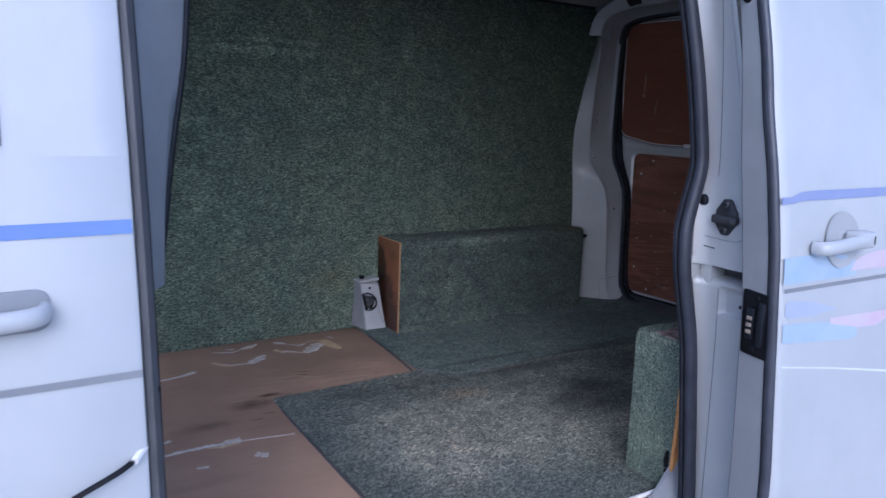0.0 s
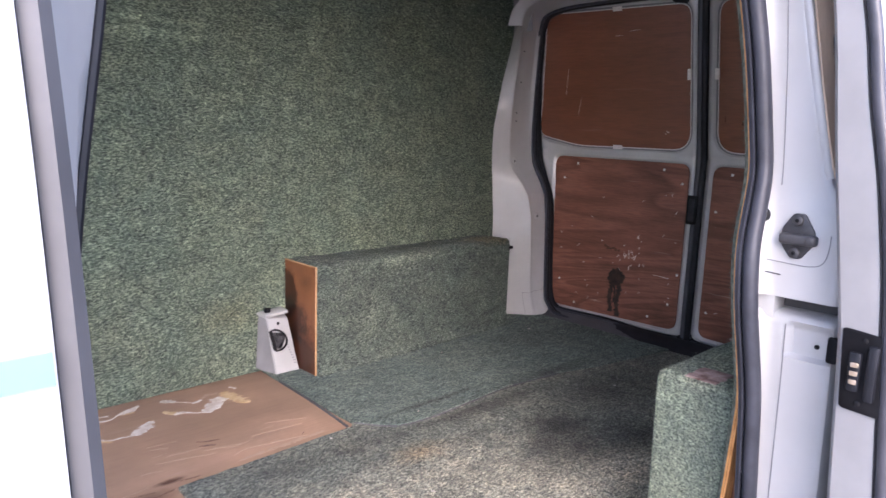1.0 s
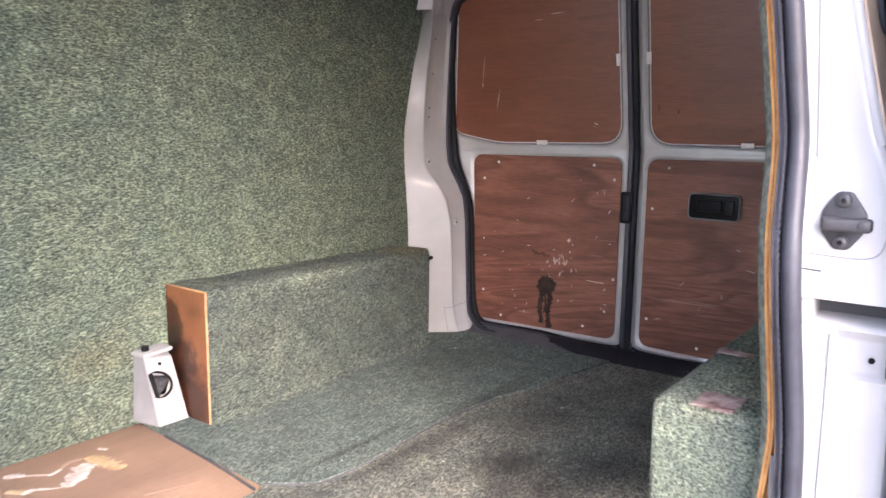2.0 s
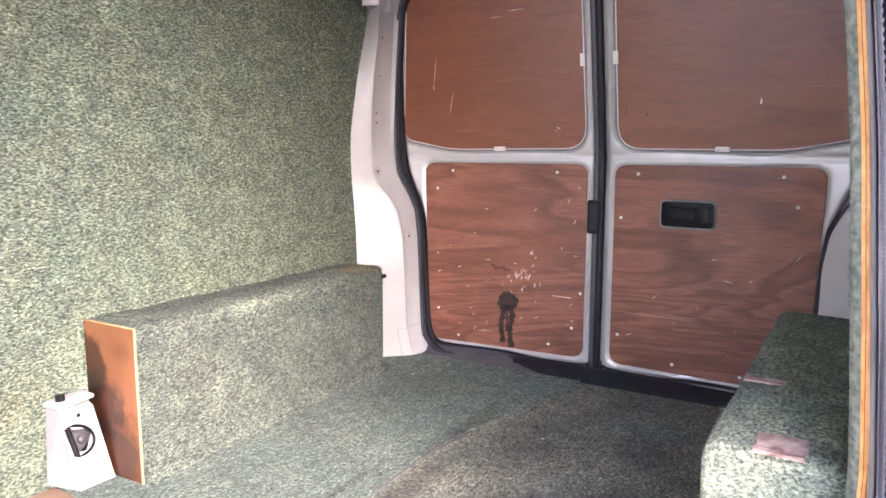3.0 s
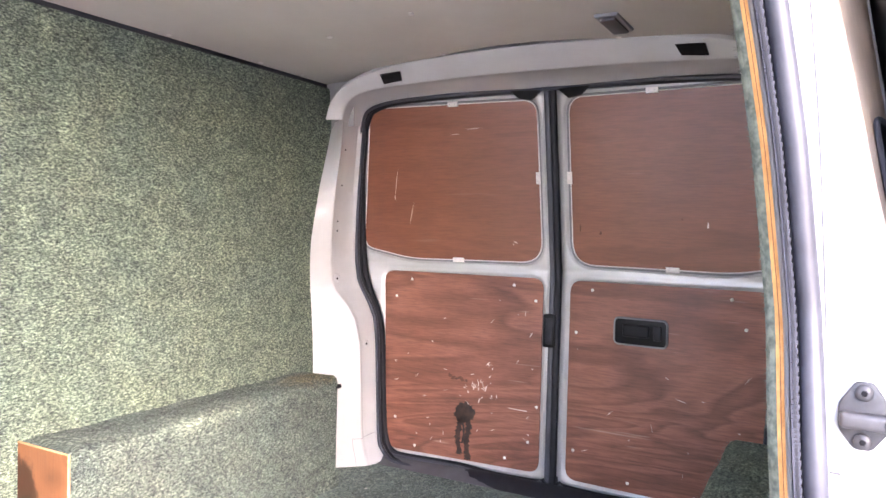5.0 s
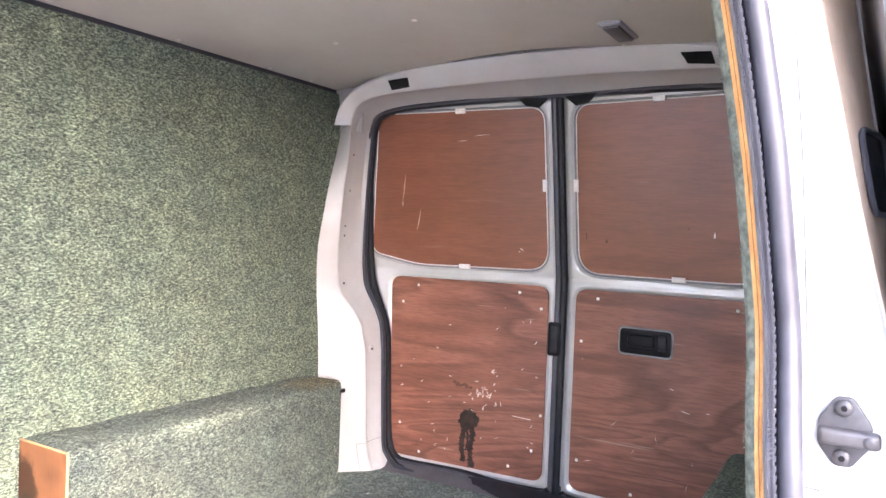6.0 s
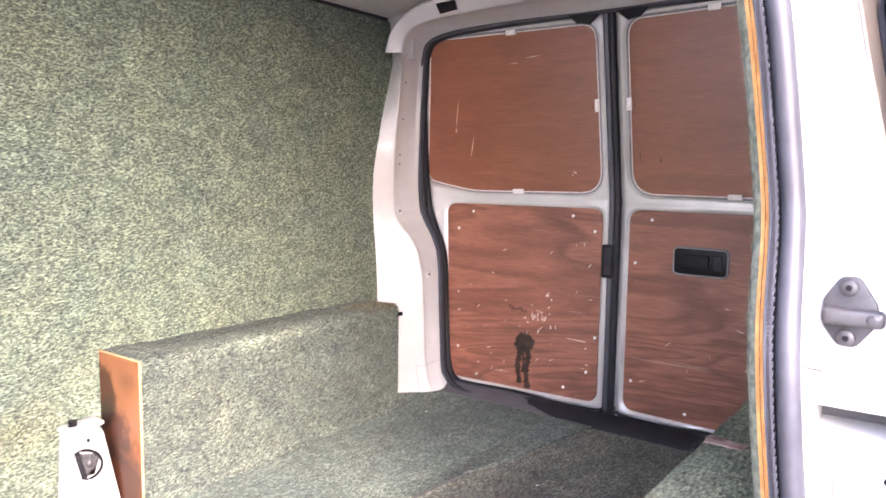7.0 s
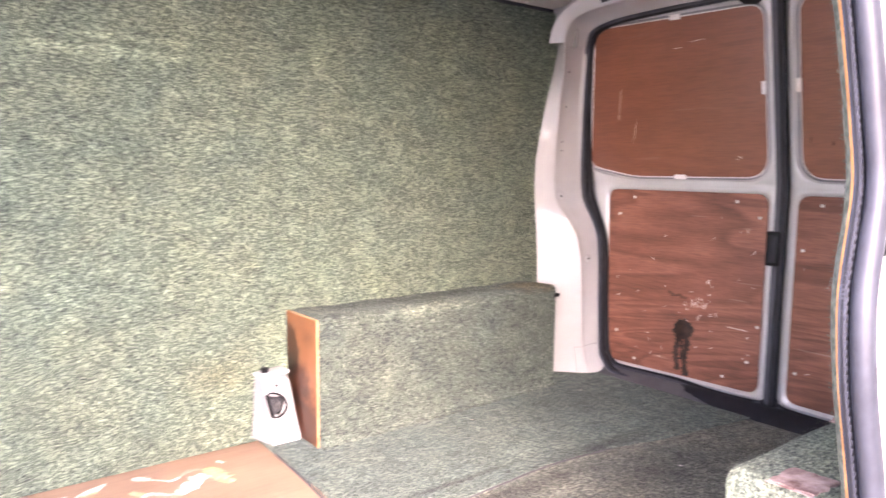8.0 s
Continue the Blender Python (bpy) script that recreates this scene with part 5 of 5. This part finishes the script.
# ---- front door and centre pillar ----
front = thing("front_door", (-1.7, -0.12, -0.3), "closed white cab door with a pale blue stripe", "door")


def front_face(z, x=0):
    return -0.120 + SIDE(z) * 0.95


EDGE = -1.169
wx = -1.290
rows = [[(x, front_face(z), z) for x in np.linspace(-2.3, EDGE - 0.006, 14)] + [(EDGE - 0.001, front_face(z) + 0.003, z), (EDGE, front_face(z) + 0.012, z), (EDGE, front_face(z) + 0.05, z)] for z in np.linspace(-0.33, 0.79, 40)]
part("outer_skin", thick(sheet(rows), 0.003), WHITE_PAINT, front, "white painted outer skin")
rows = [[(x, front_face(z), z) for x in np.linspace(wx, EDGE - 0.006, 5)] + [(EDGE - 0.001, front_face(z) + 0.003, z), (EDGE, front_face(z) + 0.012, z), (EDGE, front_face(z) + 0.05, z)] for z in np.linspace(0.79, 1.32, 24)]
part("window_frame", thick(sheet(rows), 0.003), WHITE_PAINT, front)
part("window_pane", thick(sheet([[(x, front_face(z) + 0.012, z) for x in np.linspace(-2.25, wx - 0.004, 6)] for z in np.linspace(0.79, 1.30, 16)]), 0.004), GLASS, front, "dark cab window")
part("window_edging", tube([(wx, front_face(z) - 0.001, z) for z in np.linspace(0.80, 1.31, 24)], 0.005, 0.005, 8), RUBBER, front)
part("window_edging", tube([(x, front_face(0.795), 0.795) for x in np.linspace(-2.25, wx, 6)], 0.005), RUBBER, front)
stripe("blue_stripe", [(-2.3, 0.700, 0.714), (EDGE - 0.003, 0.7095, 0.7245)], BLUE, front, front_face, "pale blue stripe")
# flat grey strip for the shade in the swage groove
stripe("swage_shade", [(-2.3, 0.552, 0.560), (EDGE - 0.002, 0.556, 0.564)], JAMB_GREY, front, front_face, "grey strip painted as the swage groove's shade")
fy = front_face(0.635)
part("handle", tube(smooth_line([(-1.46, fy - 0.004, 0.630), (-1.45, fy - 0.030, 0.632), (-1.40, fy - 0.036, 0.634), (-1.29, fy - 0.032, 0.637), (-1.262, fy - 0.024, 0.638), (-1.258, fy - 0.004, 0.638)], 3), 0.0075, 0.0105, 14), WHITE_PAINT, front, "white pull handle")
part("handle_base", prism([(x, front_face(z) + 0.0, z) for x, z in rounded([(-1.47, 0.612), (-1.252, 0.618), (-1.252, 0.660), (-1.47, 0.656)], [0.018] * 4, 5)], (0, -0.004, 0), 0.0015), JAMB_GREY, front)

part("centre_pillar", thick(sheet([[(EDGE + 0.003, front_face(z) + 0.045, z), (EDGE + 0.004, front_face(z) + 0.010, z), (EDGE + 0.008, front_face(z) + 0.007, z), (EDGE + 0.013, front_face(z) + 0.012, z), (EDGE + 0.015, front_face(z) + 0.05, z), (EDGE + 0.012, front_face(z) + 0.14, z), (EDGE - 0.06, front_face(z) + 0.15, z)] for z in np.linspace(-0.33, 1.38, 44)]), 0.003), PILLAR_GREY, shell, "grey centre pillar")
part("centre_seal", tube([(EDGE + 0.016, front_face(z) + 0.040, z) for z in np.linspace(-0.3, 1.38, 44)], 0.006, 0.012, 12, False, (0, 1, 0)), RUBBER, shell, "black rubber door seal")
part("pillar_guide", slab((EDGE + 0.010, -0.120, 0.43), (EDGE + 0.018, -0.104, 0.54), 0.003), BLACK_PLASTIC, shell, "black plastic guide")

# upper belt pillar cover inside the opening
cover_thing = thing("pillar_cover", (-1.1, 0.12, 0.6), "pale grey pillar cover with a dark rubber edge", "trim")
edge_keys = curve_of([(0.585, -1.104), (0.61, -1.101), (0.77, -1.082), (0.91, -1.060), (1.0, -1.054), (1.36, -1.045)])
rows = []
for z in np.linspace(0.60, 1.36, 26):
    e = edge_keys(z)
    rows.append([(-1.158, -0.02 + SIDE(z) * 0.4, z), (-1.15, 0.03, z), (e - 0.03 * min(1, (z - 0.6) * 3), 0.10, z), (e, 0.147, z), (e - 0.002, 0.156, z), (e - 0.04, 0.16, z)])
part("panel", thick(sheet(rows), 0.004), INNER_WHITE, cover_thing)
part("edge_rubber", tube(smooth_line([(-1.14, 0.09, 0.592), (-1.115, 0.142, 0.594)] + [(edge_keys(z) + 0.002, 0.150, z) for z in np.linspace(0.615, 1.36, 24)], 1), 0.006, 0.007, 10, False, (0, 1, 0)), RUBBER, cover_thing, "dark rubber edge")

cable = thing("cable", (-1.18, -0.15, 0.47), "thin black cable hanging from the door gap", "cable")
cl = smooth_line([(-1.172, -0.128, 0.476), (-1.190, -0.150, 0.467), (-1.246, -0.152, 0.445), (-1.33, -0.156, 0.405), (-1.42, -0.158, 0.33)], 3)
part("sheath", tube(cl, 0.0032, sides=8), BLACK_PLASTIC, cable)
part("ferrule", tube([(-1.172, -0.129, 0.476), (-1.186, -0.146, 0.469)], 0.0042, sides=8), CLIP, cable, "white end sleeve")

# ---- lashing bracket beside the far box ----
bracket = thing("lashing_bracket", (-0.055, 1.54, 0.0), "white steel wedge bracket with a black lashing ring", "bracket")
foot = [(-0.118, 1.604, 0.002), (-0.096, 1.511, 0.002), (-0.0125, 1.510, 0.002), (-0.0125, 1.604, 0.002)]
head = [(-0.108, 1.604, 0.188), (-0.104, 1.556, 0.182), (-0.027, 1.556, 0.170), (-0.024, 1.604, 0.192)]
bm = bmesh.new()
low, top = [bm.verts.new(p) for p in foot], [bm.verts.new(p) for p in head]
bm.faces.new(low)
bm.faces.new(top[::-1])
for i in range(4):
    bm.faces.new((low[i], low[(i + 1) % 4], top[(i + 1) % 4], top[i]))
bmesh.ops.bevel(bm, geom=bm.edges[:], offset=0.004, segments=2, affect="EDGES", profile=0.5)
part("body", bm, CUP_WHITE, bracket, "white painted steel wedge")
# thin grey sheet puts shade on the white wedge's left face
part("side_shade", prism([(-0.1190, 1.600, 0.006), (-0.0985, 1.516, 0.006), (-0.1055, 1.559, 0.178), (-0.1090, 1.600, 0.182)], (-0.002, -0.0005, 0)), SIDE_GREY, bracket, "grey sheet for the bracket's shaded left face")
part("lip", prism([(-0.115, 1.604, 0.183), (-0.114, 1.548, 0.183), (-0.028, 1.552, 0.188), (-0.026, 1.604, 0.190)], (0.001, 0, 0.011), 0.004), CUP_WHITE, bracket, "folded top lip")
slope = Vector((-0.027, 0.045, 0.178)).normalized()
out = Vector((0, -slope.z, slope.y)).normalized()
mid = Vector((-0.076, 1.5385, 0.110))


def on_bracket(a, c, lift):
    return mid + Vector((a, 0, 0)) + slope * c + out * lift


plate_outline = rounded([(-0.020, -0.028), (0.010, -0.016), (0.019, -0.002), (0.012, 0.016), (-0.020, 0.030)], (0.004, 0.008, 0.010, 0.008, 0.004), 4)
part("ring_base", prism([on_bracket(a, c, 0.001) for a, c in plate_outline], out * 0.004, 0.0012), DARK_METAL, bracket, "dark grey ring plate")
part("hinge_bar", tube([on_bracket(-0.021, c, 0.007) for c in np.linspace(-0.032, 0.032, 6)], 0.0062, sides=10), BLACK_PLASTIC, bracket, "black hinge bar")
ring = [(-0.020, -0.035)] + [(-0.016 + 0.043 * math.cos(t), 0.035 * math.sin(t)) for t in np.linspace(-1.35, 1.35, 16)] + [(-0.020, 0.035)]
part("lashing_ring", tube([on_bracket(a, c, 0.010) for a, c in ring], 0.0032, sides=8, closed=True), BLACK_PLASTIC, bracket, "black lashing ring")
for k in range(9):
    c = -0.085 + 0.009 * k
    part("stamped_mark", prism([on_bracket(a + 0.012 - 0.16 * c, c + e, 0.0002) for a, e in ((0.010, -0.0022), (0.018, -0.0022), (0.018, 0.0018), (0.010, 0.0018))], out * 0.0008), SIDE_GREY, bracket)
bm = bmesh.new()
disc(bm, on_bracket(0, 0, 0.005), out, 0.010, 0.006, 12, 0.002)
part("centre_bolt", bm, DARK_METAL, bracket)
bm = bmesh.new()
disc(bm, on_bracket(0.016, 0.052, 0.0), out, 0.005, 0.002, 12)
part("hole", bm, BLACK_PLASTIC, bracket)
part("cap_bolt", tube([(-0.090, 1.578, 0.190), (-0.090, 1.578, 0.208)], 0.010, sides=12), BLACK_PLASTIC, bracket, "black cap")

# ---- torn paper, glue and scuffs on the bare floor ----
ZP = -0.0108


def scrap(points, widths, material, label, name="paper_scrap", category="paper", seed=0, lift=0.0012):
    r = random.Random(seed)
    line = smooth_line(points, 4)
    n = len(line)
    left, right = [], []
    for i, p in enumerate(line):
        a, c = np.array(line[max(0, i - 1)]), np.array(line[min(n - 1, i + 1)])
        d = (c - a) / (np.linalg.norm(c - a) + 1e-9)
        w = 0.82 * np.interp(i / (n - 1), np.linspace(0, 1, len(widths)), widths)
        left.append((p[0] - d[1] * w * r.uniform(0.2, 1.5), p[1] + d[0] * w * r.uniform(0.2, 1.5)))
        right.append((p[0] + d[1] * w * r.uniform(0.2, 1.5), p[1] - d[0] * w * r.uniform(0.2, 1.5)))
    rows = []
    for a, c in zip(left, right):
        m = ((a[0] + c[0]) / 2, (a[1] + c[1]) / 2)
        rows.append([(*a, ZP), (*a, ZP + lift * 0.6), (*m, ZP + lift * r.uniform(0.8, 1.6)), (*c, ZP + lift * 0.6), (*c, ZP)])
    ob = part(name, capped(rows), material, flat_normals=False)
    return tagged(ob, label, category, "scraps on the floor")


WHITE_LABEL, GLUE_LABEL = "torn strip of white backing paper stuck to the plywood", "patch of old yellow glue on the plywood"
scrap([(-0.603, 1.380), (-0.585, 1.388), (-0.560, 1.410), (-0.527, 1.438)], (0.0015, 0.018, 0.022, 0.003), PAPER, WHITE_LABEL, seed=1)
scrap([(-0.602, 1.380), (-0.636, 1.388), (-0.655, 1.385), (-0.670, 1.400), (-0.71, 1.440)], (0.0012, 0.002, 0.007, 0.003, 0.002), PAPER, WHITE_LABEL, seed=2)
scrap([(-0.705, 1.425), (-0.680, 1.398), (-0.655, 1.376)], (0.004, 0.010, 0.003), GLUE, GLUE_LABEL, "glue_patch", "glue", 3, 0.0008)
scrap([(-0.584, 1.536), (-0.565, 1.540), (-0.545, 1.548), (-0.516, 1.566)], (0.002, 0.012, 0.013, 0.003), PAPER, WHITE_LABEL, seed=4)
scrap([(-0.583, 1.536), (-0.607, 1.515), (-0.630, 1.518), (-0.68, 1.540)], (0.0015, 0.002, 0.004, 0.002), PAPER, WHITE_LABEL, seed=5)
scrap([(-0.632, 1.552), (-0.606, 1.545)], (0.002, 0.004), PAPER, WHITE_LABEL, seed=6)
scrap([(-0.575, 1.528), (-0.540, 1.530)], (0.003, 0.006), GLUE, GLUE_LABEL, "glue_patch", "glue", 7, 0.0008)
scrap([(-0.455, 1.556), (-0.440, 1.548), (-0.424, 1.530)], (0.006, 0.015, 0.006), PAPER, WHITE_LABEL, seed=8)
scrap([(-0.424, 1.528), (-0.405, 1.510), (-0.388, 1.493)], (0.0012, 0.001, 0.0012), PAPER, WHITE_LABEL, seed=9)
scrap([(-0.390, 1.490), (-0.375, 1.490), (-0.357, 1.497)], (0.003, 0.007, 0.003), PAPER, WHITE_LABEL, seed=21)
scrap([(-0.480, 1.480), (-0.468, 1.466), (-0.456, 1.448)], (0.006, 0.013, 0.008), GLUE, GLUE_LABEL, "glue_patch", "glue", 10, 0.0008)
scrap([(-0.465, 1.440), (-0.450, 1.446), (-0.430, 1.440), (-0.412, 1.416), (-0.388, 1.405)], (0.004, 0.010, 0.006, 0.0015, 0.0015), PAPER, WHITE_LABEL, seed=11)
scrap([(-0.390, 1.402), (-0.370, 1.420), (-0.345, 1.442), (-0.304, 1.478)], (0.003, 0.024, 0.032, 0.018), PAPER, WHITE_LABEL, seed=20)
scrap([(-0.350, 1.508), (-0.328, 1.524), (-0.300, 1.518)], (0.004, 0.011, 0.005), FLOOR_SCUFF, "grey scuffed patch on the plywood", "scuff", "scuff", 22, 0.0007)
scrap([(-0.284, 1.512), (-0.278, 1.480), (-0.273, 1.445), (-0.264, 1.395)], (0.012, 0.024, 0.026, 0.008), GLUE, GLUE_LABEL, "glue_patch", "glue", 23)
scrap([(-0.246, 1.540), (-0.237, 1.520)], (0.005, 0.006), PAPER, WHITE_LABEL, seed=24)
scrap([(-0.498, 1.215), (-0.479, 1.206), (-0.462, 1.198)], (0.001, 0.006, 0.001), SMEAR, "dark scuff mark on the bare plywood", "scuff", "scuff", 25, 0.0006)
scrap([(-0.260, 1.112), (-0.244, 1.126)], (0.0015, 0.001), SMEAR, "dark scuff mark on the bare plywood", "scuff", "scuff", 26, 0.0006)
for k, (p, q, w) in enumerate((((-0.303, 1.237), (-0.194, 1.197), 0.0015), ((-0.369, 1.185), (-0.224, 1.172), 0.002), ((-0.451, 1.117), (-0.404, 1.134), 0.002), ((-0.604, 1.272), (-0.562, 1.257), 0.003), ((-0.459, 1.082), (-0.200, 1.092), 0.010))):
    scrap([p, ((p[0] + q[0]) / 2, (p[1] + q[1]) / 2 + 0.002), q], (w * 0.3, w, w * 0.4), FLOOR_SCUFF, "pale scuff on the bare plywood", "scuff", "scuff", 430 + k, 0.0007)
scrap([(-0.90, 1.345), (-0.85, 1.352), (-0.78, 1.375)], (0.006, 0.006, 0.014), PAPER, WHITE_LABEL, seed=12)
scrap([(-1.02, 0.822), (-0.92, 0.836), (-0.83, 0.828), (-0.79, 0.826)], (0.003, 0.007, 0.012, 0.003), PAPER, WHITE_LABEL, seed=13)
scrap([(-0.80, 0.826), (-0.73, 0.815), (-0.655, 0.803)], (0.0016, 0.0014, 0.0007), PAPER, WHITE_LABEL, seed=18)
scrap([(-0.88, 0.822), (-0.84, 0.815), (-0.80, 0.817)], (0.003, 0.008, 0.003), GLUE, GLUE_LABEL, "glue_patch", "glue", 19, 0.0008)
scrap([(-0.83, 0.835), (-0.79, 0.835)], (0.012, 0.016), PAPER, WHITE_LABEL, seed=14)
scrap([(-0.78, 0.735), (-0.755, 0.72)], (0.012, 0.014), PAPER, WHITE_LABEL, seed=15)
scrap([(-0.925, 0.73), (-0.90, 0.722)], (0.005, 0.007), PAPER, WHITE_LABEL, seed=16)
scrap([(-0.98, 0.90), (-0.95, 0.905)], (0.006, 0.009), PAPER, WHITE_LABEL, seed=17)
for k, (p, q, w) in enumerate((((-0.603, 1.288), (-0.53, 1.278), 0.002), ((-0.585, 1.212), (-0.485, 1.202), 0.004), ((-0.668, 1.157), (-0.62, 1.150), 0.003), ((-0.62, 1.19), (-0.48, 1.155), 0.003), ((-0.50, 1.185), (-0.40, 1.16), 0.006), ((-0.42, 1.13), (-0.25, 1.10), 0.004))):
    mid_p = ((p[0] + q[0]) / 2, (p[1] + q[1]) / 2 + 0.003)
    scrap([p, mid_p, q], (w * 0.3, w, w * 0.2), FLOOR_SCUFF, "pale scuff on the bare plywood", "scuff", "scuff", 400 + k, 0.0008)
scrap([(-0.495, 1.243), (-0.47, 1.230), (-0.44, 1.222)], (0.0006, 0.004, 0.0006), SMEAR, "dark scuff mark on the bare plywood", "scuff", "scuff", 410, 0.0006)
r = random.Random(31)
for k in range(5):
    x, y = r.uniform(-0.75, -0.18), r.uniform(1.06, 1.28)
    ln = r.uniform(0.03, 0.12)
    scrap([(x, y), (x + ln * 0.5, y + 0.03 * ln), (x + ln, y + 0.12 * ln)], (0.0008, 0.002, 0.0006), FLOOR_SCUFF, "pale scuff on the bare plywood", "scuff", "scuff", 200 + k, 0.0006)
for k in range(9):
    x, y = r.uniform(-0.78, -0.55), r.uniform(0.93, 1.1)
    scrap([(x, y), (x + r.uniform(0.02, 0.06), y + r.uniform(-0.01, 0.01))], (0.001, 0.0024), SMEAR, "dark scuff mark on the bare plywood", "scuff", "scuff", 300 + k, 0.0006)
for k in range(10):
    x, y = r.uniform(-0.5, 1.0), r.uniform(0.3, 1.35)
    zt = 0.005 if y > 0.99 else -0.0008
    y += 0.06 if 0.90 < y < 0.99 else 0.0
    zt = 0.005 if y > 0.96 else zt
    a = r.uniform(0, 3)
    ln = r.uniform(0.003, 0.008)
    o = [(x - ln * math.cos(a), y - ln * math.sin(a)), (x + 0.002 * math.sin(a), y - 0.002 * math.cos(a)), (x + ln * math.cos(a), y + ln * math.sin(a)), (x - 0.002 * math.sin(a), y + 0.002 * math.cos(a))]
    tagged(part("lint", prism([(p, q, zt) for p, q in o], (0, 0, 0.0015)), PAPER), "tiny pale speck of litter on the carpet", "litter", "specks on the carpet")
